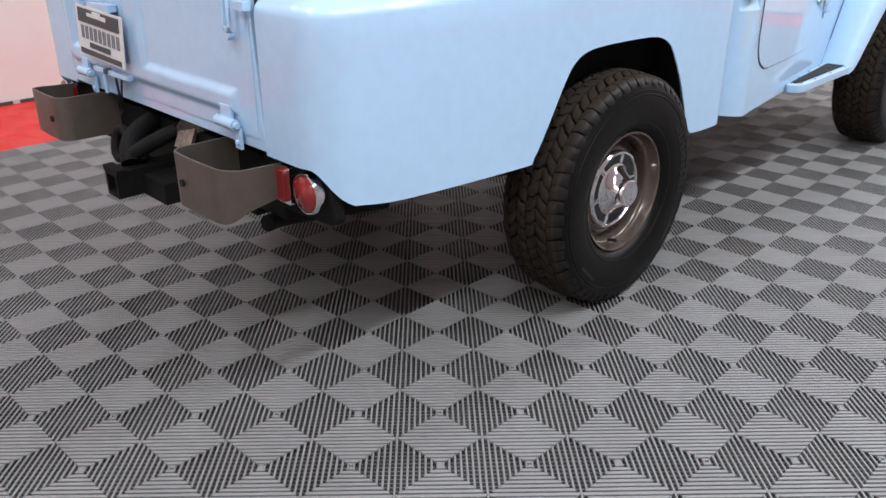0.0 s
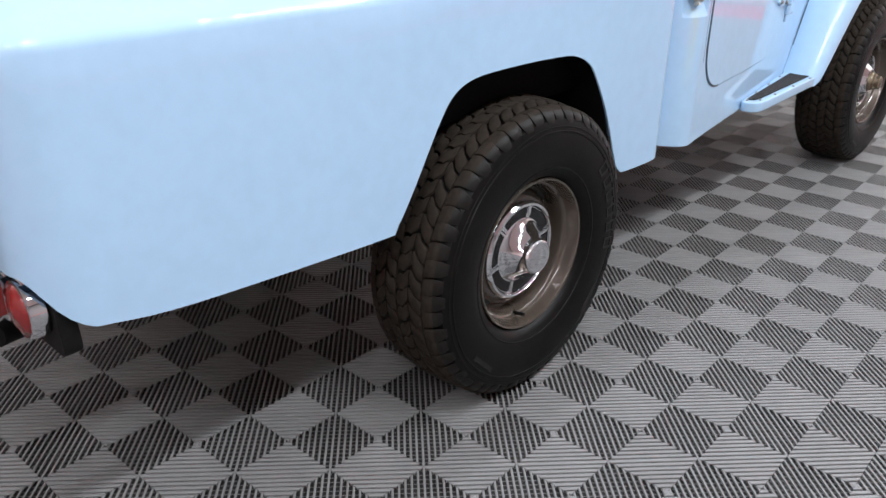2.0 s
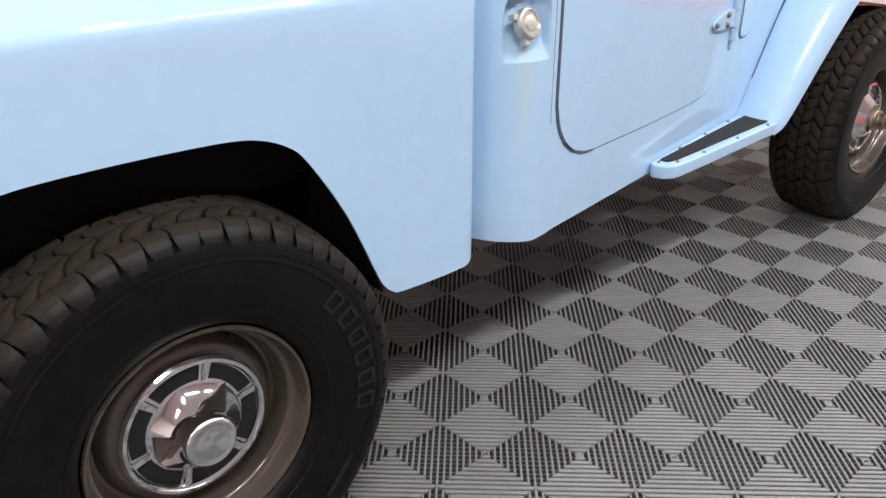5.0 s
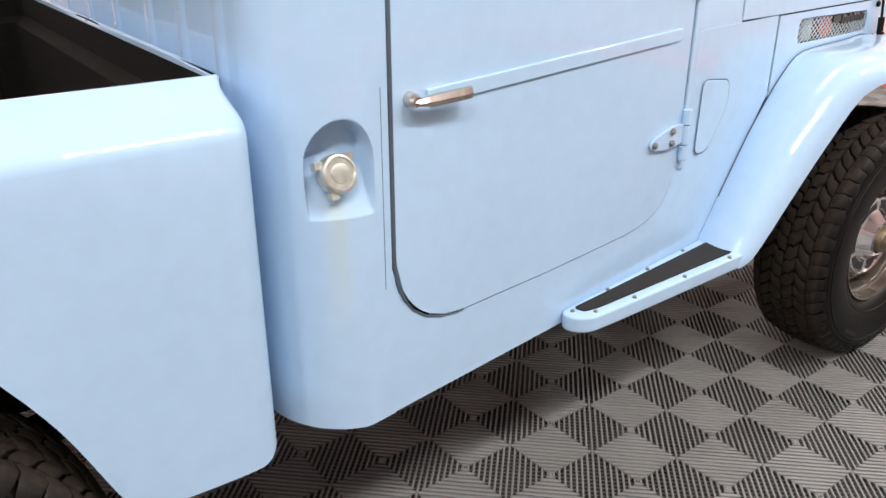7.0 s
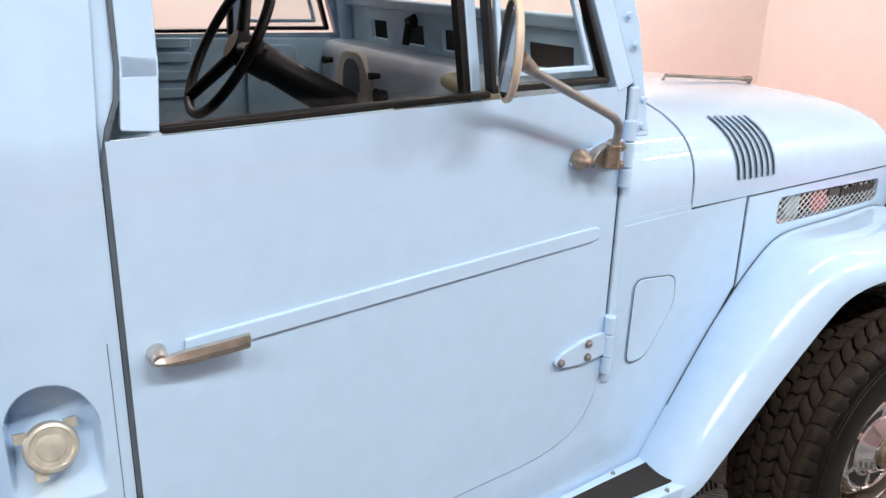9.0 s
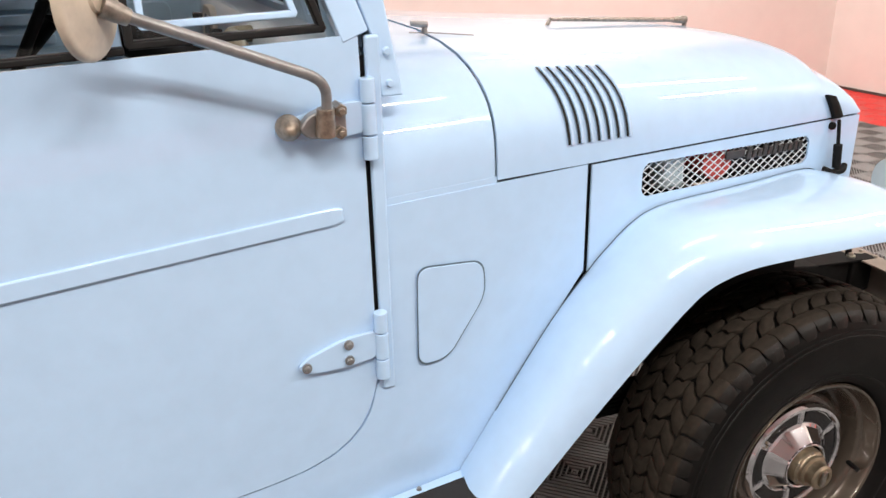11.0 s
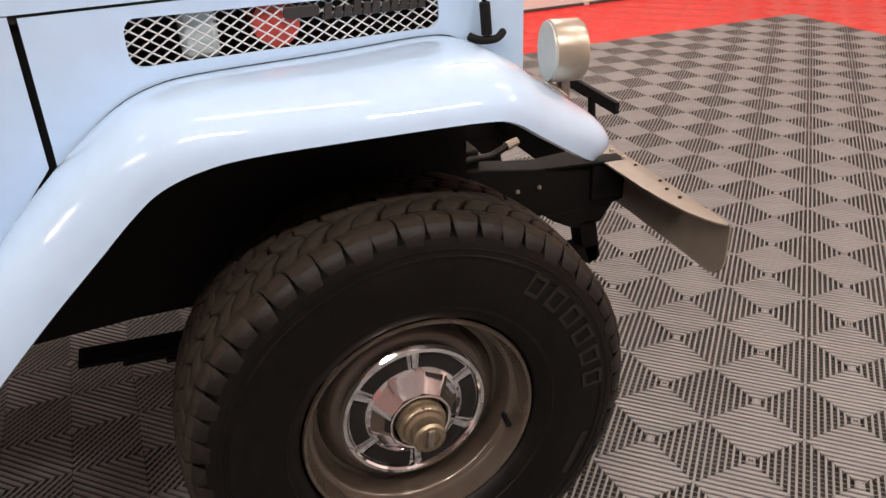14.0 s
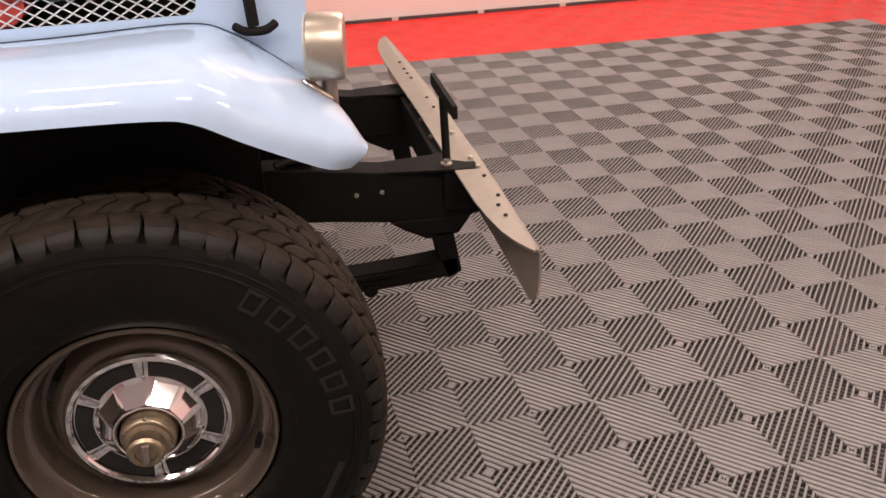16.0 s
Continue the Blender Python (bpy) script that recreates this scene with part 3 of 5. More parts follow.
# -- axles --
for ax in (0.0, 2.66):
    bm = bmesh.new()
    rod(bm, (ax, -0.62, 0.39), (ax, 0.62, 0.39), 0.045)
    bmesh.ops.create_uvsphere(bm, u_segments=20, v_segments=12, radius=0.14, matrix=pose(ax, 0.12, 0.39))
    part("axle", bm, BLACK, truck, "black axle with differential")
    for sgn in (-1, 1):
        bm = bmesh.new()
        for k in range(5):
            h = 0.50 - 0.10 * k * 0.06
            rise, base = (0.09, 0.455) if ax < 1 else (0.015, 0.345)
            line = [(ax - (0.55 - 0.08 * k) + (1.1 - 0.16 * k) * i / 12, sgn * (0.45 if ax < 1 else 0.275), base - 0.012 * k + rise * ((i - 6) / 6) ** 2 * (1 - 0.16 * k) ** 2) for i in range(13)]
            grid(bm, [[(x, y + o, z) for x, y, z in line] for o in (-0.032, 0.032)])
        part("leaf_spring", bm, BLACK, truck, "black leaf spring", solid=0.008)
bm = bmesh.new()
box(bm, (1.25, 0.1, 0.50), (0.9, 0.5, 0.14))
box(bm, (2.3, 0.0, 0.72), (0.75, 0.55, 0.34))
rod(bm, (0.2, 0.1, 0.45), (1.0, 0.1, 0.5), 0.035)
part("drivetrain", bm, BLACK, truck, "black gearbox and engine block", bevel=0.02)

# -- wheels --
RAD = 0.387
NARROW = 0.885  # the tyre's section, drawn in from its outer face


def tyre_mesh():
    """Carcass with shoulder lugs and rows of tread blocks; the wheel's face looks along -y."""
    bm = bmesh.new()
    prof = [(0.203, 0.100), (0.208, 0.112), (0.226, 0.126), (0.258, 0.137), (0.30, 0.140), (0.335, 0.135), (0.350, 0.128), (0.356, 0.114), (0.367, 0.092), (0.3735, 0.06), (0.379, 0.0), (0.3735, -0.06), (0.367, -0.092), (0.356, -0.114), (0.34, -0.133), (0.30, -0.14), (0.25, -0.13), (0.203, -0.100)]
    lathe(bm, prof, (0, 0, 0), 72)
    return bm


def tread_mesh(lugs):
    """Rows of slanted blocks between rounded shoulder blocks, or the paired lugs below these on the sidewall."""
    bm = bmesh.new()
    n = 55
    rng = random.Random(5)
    cols = ((0.0, 0.0013), (0.07, 0.0002), (0.5, 0.0), (0.93, 0.0002), (1.0, 0.0013))

    def block(rows, foot=0.013):
        """Rows of (radius, y, tilt, first angle, last angle), drawn as a raised block with eased edges."""
        top, low = [], []
        for m, (r, y, tilt, a0, a1) in enumerate(rows):
            out = math.copysign(math.sin(radians(tilt)), y), math.cos(radians(tilt))
            end = 0.0012 if m in (0, len(rows) - 1) else 0.0
            line, base = [], []
            for f, ease in cols:
                a = a0 + (a1 - a0) * f
                for d, into in ((ease + end, line), (foot, base)):
                    rr = r - out[1] * d
                    into.append(bm.verts.new((rr * math.cos(a), y - out[0] * d, rr * math.sin(a))))
            top.append(line)
            low.append(base)
        for u, v in zip(top, top[1:]):
            for i in range(len(cols) - 1):
                bm.faces.new([u[i], u[i + 1], v[i + 1], v[i]])
        last = len(cols) - 1
        loop = [(0, i) for i in range(last + 1)] + [(m, last) for m in range(1, len(rows))] + [(len(rows) - 1, i) for i in range(last - 1, -1, -1)] + [(m, 0) for m in range(len(rows) - 2, 0, -1)]
        for (m0, i0), (m1, i1) in zip(loop, loop[1:] + loop[:1]):
            bm.faces.new([top[m0][i0], low[m0][i0], low[m1][i1], top[m1][i1]])
        for m in range(len(rows)):
            for i in range(1, last):
                if 0 < m < len(rows) - 1:
                    bm.verts.remove(low[m][i])

    st = math.tau / n
    crown = lambda y: RAD - 0.011 * (y / 0.112) ** 2
    for k in range(n):
        a = k * st + rng.uniform(-0.006, 0.006)
        for s in (-1, 1):
            o = a + (0 if s < 0 else st / 2)
            w = 0.945 if k % 2 else 0.93
            if lugs:
                # a lug below each shoulder block, every other one longer
                rows = [(0.3712, s * 0.1158, 48, o + st * 0.01, o + st * (w - 0.01)), (0.3645, s * 0.1218, 58, o + st * 0.02, o + st * (w - 0.02)), (0.3575, s * 0.1265, 64, o + st * 0.06, o + st * (w - 0.06)), (0.3505, s * 0.1305, 70, o + st * 0.12, o + st * (w - 0.12))]
                rows += [(0.3440, s * 0.1335, 74, o + st * 0.16, o + st * (w - 0.16))] if k % 2 else []
                block(rows, 0.005)
                continue
            # shoulder block, rounded over
            block([(crown(0.0875), s * 0.0875, 4, o + st * 0.13, o + st * (w + 0.13)), (crown(0.098), s * 0.098, 10, o + st * 0.05, o + st * (w + 0.05)), (0.3780, s * 0.1075, 28, o + st * 0.01, o + st * (w + 0.01)), (0.3715, s * 0.1160, 46, o, o + st * w)], 0.010)
            # leaning leaf-shaped block
            block([(crown(y), s * y, 0, o + st * f0, o + st * (f0 + f1)) for y, f0, f1 in ((0.0445, -0.10, 0.66), (0.052, 0.0, 0.83), (0.064, 0.30, 0.83), (0.075, 0.42, 0.85), (0.0830, 0.66, 0.66))], 0.013)
            # zigzag centre block
            block([(crown(y), s * y, 0, o + st * f0, o + st * (f0 + f1)) for y, f0, f1 in ((0.0025, 0.46, 0.72), (0.012, 0.22, 0.88), (0.024, 0.26, 0.86), (0.033, 0.0, 0.88), (0.0405, -0.06, 0.72))], 0.013)
    return bm


def letters(parent):
    """Hollow bars that stand for the raised sidewall lettering."""
    y = -0.1412

    def bar(bm, a0, a1, r0, r1):
        plate(bm, [(math.cos(a) * r, y, math.sin(a) * r) for a, r in ((a0, r0), (a1, r0), (a1, r1), (a0, r1))], (0, -1, 0), 0.004)

    for k in range(6):
        a = 0.40 - 0.160 * k
        bm = bmesh.new()
        bar(bm, a - 0.050, a - 0.034, 0.284, 0.322)
        bar(bm, a + 0.034, a + 0.050, 0.284, 0.322)
        bar(bm, a - 0.034, a + 0.034, 0.284, 0.290)
        bar(bm, a - 0.034, a + 0.034, 0.316, 0.322)
        part("sidewall_letter", bm, LETTER, parent, smooth=False)
    for base in (3.55, 5.2):
        bm = bmesh.new()
        bar(bm, base, base + 0.30, 0.300, 0.312)
        part("sidewall_bar", bm, LETTER, parent, smooth=False)


def rim_mesh():
    bm = bmesh.new()
    prof = [(0.190, -0.10), (0.192, 0.085), (0.199, 0.102), (0.2015, 0.109), (0.199, 0.1135), (0.194, 0.112), (0.1905, 0.104), (0.1885, 0.088), (0.184, 0.080), (0.178, 0.0775), (0.1745, 0.072), (0.172, 0.046), (0.168, 0.034), (0.161, 0.034), (0.153, 0.046), (0.146, 0.055), (0.135, 0.058), (0.10, 0.058), (0.0, 0.058)]
    lathe(bm, prof, (0, 0, 0), 64)
    return bm


def cap_mesh(front):
    """Chrome hub cap: outer ring, recessed annulus and a cone with flats."""
    bm = bmesh.new()
    n = 72
    prof = [(0.128, 0.052), (0.1315, 0.062), (0.131, 0.070), (0.126, 0.0755), (0.120, 0.0765), (0.117, 0.073), (0.1155, 0.067), (0.0845, 0.0680), (0.0815, 0.0710)]
    prof += [(0.0555, 0.100), (0.0535, 0.1030), (0.0515, 0.1040), (0.0490, 0.1025), (0.0475, 0.098), (0.0470, 0.075)] if front else [(0.074, 0.079), (0.065, 0.089), (0.054, 0.104), (0.047, 0.117), (0.046, 0.127), (0.043, 0.131), (0.040, 0.1325), (0.037, 0.1315), (0.020, 0.134), (0.0, 0.1345)]
    sides = 10 if front else 6
    rows = []
    for i, (r, h) in enumerate(prof):
        row = []
        for k in range(n + 1):
            a = math.tau * k / n
            flat = math.cos(math.pi / sides) / math.cos(((a + math.pi / sides) % (math.tau / sides)) - math.pi / sides)
            amount = (1.0 if i in (8, 9) else 0.0) if front else {8: 0.25, 9: 0.35, 10: 0.4, 11: 0.3}.get(i, 0.0)
            rr = r * (1 + amount * (flat - 1))
            row.append((rr * math.cos(a), -h, rr * math.sin(a)))
        rows.append(row)
    grid(bm, rows)
    bmesh.ops.remove_doubles(bm, verts=bm.verts, dist=1e-5)
    return bm


def sector(bm, a0, a1, r0, r1, h, dome=0.0, n=12):
    """A raised arc on a wheel's face, from angle a0 to a1."""
    ang = [a0 + (a1 - a0) * k / n for k in range(n + 1)]
    grid(bm, [[(r * math.cos(a), -(h + z), r * math.sin(a)) for a in ang] for r, z in ((r0, -0.004), (r0, 0.0), ((r0 + r1) / 2, dome), (r1, 0.0), (r1, -0.004))])


def drawn_in(bm):
    """Narrows a tyre's mesh towards its outer face."""
    bmesh.ops.transform(bm, matrix=Matrix.Translation((0, -0.14, 0)) @ Matrix.Diagonal((1, NARROW, 1, 1)) @ Matrix.Translation((0, 0.14, 0)), verts=bm.verts)
    return bm


def wheel(x, sgn, front):
    bm = bmesh.new()
    lathe(bm, [(0.0, -0.12), (0.15, -0.12), (0.155, -0.04), (0.12, 0.02), (0.06, 0.06), (0.0, 0.06)], (0, 0, 0), 40)
    hub = part("wheel", bm, BLACK, truck, "wheel with all-terrain tyre, taupe steel rim and chrome cap")
    t = part("tyre", drawn_in(tyre_mesh()), RUBBER, hub, "black all-terrain tyre")
    for r, h in ((0.333, 0.1345), (0.232, 0.1282), (0.322, 0.1370)):
        bm = bmesh.new()
        lathe(bm, [(r - 0.004, h - 0.002), (r - 0.002, h + 0.002), (r + 0.002, h + 0.002), (r + 0.004, h - 0.002)], (0, 0, 0), 72)
        part("sidewall_ring", bm, RUBBER, t)
    for nm, lugs, mat, lb in (("tread", False, TREAD, "brown-black tread blocks"), ("shoulder_rubber", True, SHOULDER, "black rubber lugs along the shoulders")):
        tagged(part(nm, drawn_in(tread_mesh(lugs)), mat, t, sharp=50), lb, kind="stuff")
    letters(t)
    rim = part("rim", rim_mesh(), STEEL, hub, "taupe painted steel rim")
    # black arcs on the closed rim stand for the dark of its slots
    for k in range(4):
        a = 0.62 + k * math.pi / 2
        bm = bmesh.new()
        sector(bm, a - 0.13, a + 0.13, 0.1515, 0.1605, 0.0480)
        part("rim_slot_shade", bm, DARK, rim)
    bm = bmesh.new()
    va = radians(-48 if front else -108)
    rod(bm, (0.176 * math.cos(va), -0.072, 0.176 * math.sin(va)), (0.170 * math.cos(va), -0.104, 0.170 * math.sin(va)), 0.0055)
    part("valve", bm, GASKET, rim)
    cap = part("hubcap", cap_mesh(front), CHROME, hub, "chrome hub cap with dark reflections painted in", sharp=14 if front else 38)
    # black arcs paint in the dark reflections on the chrome annulus
    for k in range(6):
        a = k * math.tau / 6 + math.pi / 6
        bm = bmesh.new()
        sector(bm, a - 0.42, a + 0.42, 0.0870, 0.1140, 0.0690, 0.0004)
        part("cap_dark_reflection", bm, CAP_DARK, cap)
        bm = bmesh.new()
        b = k * math.tau / 6
        sector(bm, b - 0.030, b + 0.030, 0.084, 0.1165, 0.0700, 0.0030, 4)
        part("cap_ridge", bm, CHROME, cap)
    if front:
        bm = bmesh.new()
        lathe(bm, [(0.043, 0.072), (0.043, 0.108), (0.041, 0.113), (0.037, 0.115), (0.035, 0.118), (0.035, 0.124), (0.032, 0.126), (0.029, 0.127), (0.028, 0.130), (0.028, 0.146), (0.024, 0.150), (0.017, 0.1505), (0.016, 0.147), (0.0, 0.147)], (0, 0, 0), 36)
        hb = part("locking_hub", bm, BRASS, hub, "worn brass-coloured locking hub")
        for k in range(6):
            a = k * math.tau / 6
            bm = bmesh.new()
            rod(bm, (0.0390, 0, 0), (0.0390, -0.004, 0), 0.0032, n=6)
            bmesh.ops.transform(bm, matrix=pose(0, 0, 0, 0, math.degrees(a), 0) @ pose(0, -0.1125, 0), verts=bm.verts)
            part("hub_bolt", bm, RUSTY, hb)
        bm = bmesh.new()
        box(bm, (0, -0.151, 0), (0.011, 0.006, 0.036), pose(0, 0, 0, 0, 35, 0))
        part("hub_lever", bm, RUSTY, hb, bevel=0.0015)
        # black ring stands for the shade round the locking hub
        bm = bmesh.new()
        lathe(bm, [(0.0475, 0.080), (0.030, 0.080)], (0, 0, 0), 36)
        part("hub_shade_ring", bm, DARK, hub)
    m = pose(x, sgn * (0.655 if front else 0.712), 0.384, 0, 0, 0 if sgn < 0 else 180)
    hub.matrix_basis = m @ pose(0, 0, 0, 0, -28 if front else -13, 0)
    return hub


wheel(0.010, -1, False), wheel(0.010, 1, False), wheel(2.66, -1, True), wheel(2.66, 1, True)

# -- cab: rear corner, sill, cowl side --
CAB0 = 0.686


def cab_plan(n_side):
    """Plan of the cab's corner and rear quarter as (x, half width)."""
    r = 0.135
    pts = [(CAB0, 0.67 * k / 4) for k in range(4)]
    pts += [(CAB0 + r * (1 - math.cos(t)), side_y(CAB0 + r) - r + r * math.sin(t)) for t in [math.pi / 2 * k / 90 for k in range(91)]]
    x0 = pts[-1][0]
    pts += [(x0 + (0.871 - x0) * k / n_side, side_y(x0 + (0.871 - x0) * k / n_side)) for k in range(1, n_side + 1)]
    return pts


def filler(x, z):
    """Depth of the filler pocket at (x, z): an arch, deepest at its top."""
    u, v = (x - 0.787) / 0.054, z + 0.013
    if abs(u) > 1 or v < 0.895:
        return 0.0
    top = 0.975 + 0.079 * math.sqrt(max(0, 1 - u * u))
    if v > top:
        return 0.0
    depth = 0.046 * min(1, (v - 0.895) / 0.10) ** 0.9
    ease = lambda q: q * q * (3 - 2 * q)
    return depth * ease(min(1, (top - v) / 0.012)) * ease(min(1, (1 - abs(u)) / 0.16))


DOOR_LOW = [(0.872, 0.775), (0.878, 0.745), (0.893, 0.712), (0.915, 0.683), (0.945, 0.660), (0.985, 0.645), (1.03, 0.638), (1.3, 0.633), (1.56, 0.634), (1.62, 0.638), (1.67, 0.650), (1.705, 0.668), (1.732, 0.695), (1.75, 0.73), (1.757, 0.765)]
for sgn in (-1, 1):
    plan = cab_plan(40)
    zs = [0.486] + [0.492 + 0.01 * k for k in range(0, 38)] + [0.872 + 0.002 * k for k in range(0, 95)] + [1.062 + 0.02 * k for k in range(15)] + [1.36 + 0.06 * k for k in range(0, 9)]
    rows = []
    for z in zs:
        row = []
        for i, (x, y) in enumerate(plan):
            zz = z
            if z < 0.52:
                zz = z + 0.015 * max(0, 1 - (x - CAB0) / 0.12)
            lean = 0.10 * max(0, z - 1.32) / 0.5
            d = filler(x, z) if sgn < 0 else 0.0
            row.append((x + lean * 0.35, sgn * (y - lean - d), zz))
        rows.append(row)
    bm = bmesh.new()
    grid(bm, rows)
    part("cab_corner", bm, QUARTER if sgn < 0 else PAINT, truck, "sky-blue rounded cab corner with a fuel filler pocket" if sgn < 0 else "sky-blue rounded cab corner")
    bm = bmesh.new()
    grid(bm, [[(x, sgn * (side_y(x) + 0.0006), z) for z in (0.74, 0.85, 0.96, 1.08)] for x in (0.8562, 0.8570)])
    part("quarter_seam", bm, SEAM, truck, solid=0.0008)
    bm = bmesh.new()
    xs = [0.871 + (1.757 - 0.871) * (k / 60) for k in range(61)]
    rows = [[(x, sgn * (side_y(x) - (0.02 if k == 0 else 0)), z) for x in xs] for k, z in ((0, 0.484), (1, 0.488))]
    for k in range(1, 7):
        rows.append([(x, sgn * side_y(x), 0.488 + (lerp(x, DOOR_LOW) - 0.0035 - 0.488) * k / 6) for x in xs])
    grid(bm, rows)
    part("door_sill", bm, PAINT, truck, "sky-blue body sill below the door", solid=0.004)
    # cowl side between door and wing
    low = [(1.757, 0.50), (1.905, 0.505), (2.031, 0.667), (2.195, 0.861)]
    xs = [1.757 + (2.193 - 1.757) * k / 40 for k in range(41)]
    bm = bmesh.new()
    rows = [[(x, sgn * side_y(x), lerp(x, low) + (1.0665 - lerp(x, low)) * k / 20) for x in xs] for k in range(21)]
    grid(bm, [[(max(x, 1.774) if z > 0.77 else x, y, z) for x, y, z in row] for row in rows])
    cs = part("cowl_side", bm, PAINT, truck, "sky-blue cowl side panel", solid=0.004)
    # access panel outline: a dark line painted for the shaded edge of a pressing
    out = rounded([(1.836, 0.952), (1.968, 0.936), (1.972, 0.868), (1.893, 0.764), (1.832, 0.764)], 0.026, 6)
    bm = bmesh.new()
    for off, nm2 in ((0.0, None),):
        c = sum((Vector(p) for p in out), Vector((0, 0))) / len(out)
        inn = [c + (Vector(p) - c) * 0.965 for p in out]
        for y_off, rows2 in ((0.0032, (out, inn)),):
            a = [(p.x, sgn * (side_y(p.x) + y_off), p.y) for p in rows2[0]]
            b = [(p.x, sgn * (side_y(p.x) + y_off), p.y) for p in rows2[1]]
            grid(bm, [a + a[:1], b + b[:1]])
    part("panel_shade_line", bm, SEAM, cs)
    bm = bmesh.new()
    plate(bm, [(p.x, sgn * (side_y(p.x) + 0.0045), p.y) for p in inn], (0, sgn, 0), 0.004)
    part("access_panel", bm, PAINT, cs, "small sky-blue access panel", bevel=0.0015)
    # strip behind the door's front edge
    bm = bmesh.new()
    plate(bm, [(x, sgn * (side_y(x) + 0.006), z) for x, z in ((1.7650, 0.745), (1.788, 0.742), (1.790, 1.33), (1.7655, 1.33))], (0, sgn, 0), 0.012)
    part("door_post", bm, PAINT, truck, "sky-blue post behind the door edge", bevel=0.005)
    bm = bmesh.new()
    plate(bm, [(x, sgn * (side_y(x) - 0.012), z) for x, z in ((0.862, 0.6), (1.79, 0.6), (1.79, 1.30), (0.862, 1.30))], (0, sgn, 0), 0.004)
    part("door_shut", bm, DARK, truck)
    bm = bmesh.new()
    plate(bm, [(x, sgn * (side_y(x) - 0.005), z) for x, z in ((0.96, 0.60), (1.775, 0.60), (1.775, 0.775), (1.70, 0.72), (1.60, 0.68), (0.96, 0.68))], (0, sgn, 0), 0.003)
    part("shut_face", bm, PAINT, truck)
    bm = bmesh.new()
    plate(bm, [(x, sgn * (side_y(x) - 0.02), z) for x, z in ((2.17, 0.84), (2.23, 0.84), (2.23, 1.08), (2.17, 1.08))], (0, sgn, 0), 0.01)
    part("wing_gap", bm, DARK, truck)

    # door
    def dp(x, z, off=0.003):
        lean = 0.10 * max(0, z - 1.32) / 0.5
        return (x + 0.0 * lean, sgn * (side_y(x) + off - lean), z)

    edge = [(0.879, 1.305), (0.879, 0.78)] + [(x + 0.006 * (1 if x < 1.3 else -1), z) for x, z in DOOR_LOW[1:-1]] + [(1.752, 0.775), (1.758, 1.0), (1.763, 1.322)]
    bm = bmesh.new()
    lowz = [(x, z) for x, z in edge if z < 0.79]
    xs = [0.879 + (1.757 - 0.879) * k / 70 for k in range(71)]
    rows = []
    for k in range(15):
        rows.append([dp(x, lerp(x, sorted(lowz)) + (1.322 + 0.0118 * (x - 0.9) - lerp(x, sorted(lowz))) * k / 14) for x in xs])
    grid(bm, rows)
    door = part("door", bm, PAINT, truck, "sky-blue cab door with chrome handle and raised trim", solid=0.007)
    bm = bmesh.new()
    trim = [(0.948, 1.040), (0.948, 1.064), (1.70, 1.083), (1.714, 1.080), (1.716, 1.060), (1.70, 1.055), (0.96, 1.036)]
    plate(bm, [dp(x, z, 0.0082) for x, z in trim], (0, sgn, 0), 0.007)
    part("door_trim", bm, PAINT, door, "raised painted trim strip", bevel=0.005)
    bm = bmesh.new()
    hx = [(0.906, 0.020), (0.918, 0.028), (0.945, 0.031), (1.00, 0.031), (1.026, 0.030), (1.028, 0.027)]
    rows = []
    for x, o in hx:
        h = 0.007 + 0.008 * min(1, (x - 0.905) / 0.04)
        rows.append([dp(x, 1.052 + h * b, o + a) for a, b in ((0, -0.7), (0.006, -0.6), (0.010, 0), (0.006, 0.6), (0, 0.7), (-0.006, 0.4), (-0.006, -0.4), (0, -0.7))])
    grid(bm, rows)
    for row in (rows[0], rows[-1]):
        bm.faces.new([bm.verts.new(p) for p in row[:-1]])
    rod(bm, dp(0.912, 1.054, 0.0), dp(0.912, 1.054, 0.022), 0.013, 0.010)
    rod(bm, dp(0.912, 1.054, 0.022), dp(0.912, 1.054, 0.030), 0.012, 0.008)
    part("door_handle", bm, RUSTY_CHROME, door, "worn chrome lever handle")
    for zc, hi in ((0.845, False), (1.222, True)):
        bm = bmesh.new()
        for z0, z1 in ((zc - 0.072, zc - 0.036), (zc - 0.034, zc + 0.012), (zc + 0.014, zc + 0.05)):
            rod(bm, dp(1.764, z0, 0.012), dp(1.764, z1, 0.012), 0.0115)
        tip = rounded([(1.757, zc - 0.030), (1.757, zc + 0.018), (1.70, zc + 0.018), (1.635, zc + 0.002), (1.618, zc - 0.012), (1.635, zc - 0.026), (1.70, zc - 0.034)], 0.012)
        plate(bm, [dp(p.x, p.y, 0.0125) for p in tip], (0, sgn, 0), 0.009)
        hg = part("door_hinge", bm, PAINT, door, "painted strap hinge", bevel=0.002)
        for bx, bz in ((1.633, zc - 0.012), (1.705, zc + 0.008), (1.705, zc - 0.020)):
            bm = bmesh.new()
            rod(bm, dp(bx, bz, 0.012), dp(bx, bz, 0.017), 0.0080, n=12)
            rod(bm, dp(bx, bz, 0.018), dp(bx, bz, 0.021), 0.006, 0.004, n=12)
            part("bolt", bm, GREY_ARM, hg, "tarnished bolt head")

    # window frame of the door
    def bars(name, pts, w, mat, off, depth, par, label=""):
        bm = bmesh.new()
        for (x0, z0), (x1, z1) in zip(pts, pts[1:]):
            d = Vector((x1 - x0, z1 - z0)).normalized()
            n = Vector((-d.y, d.x)) * w / 2
            e = d * w * 0.3
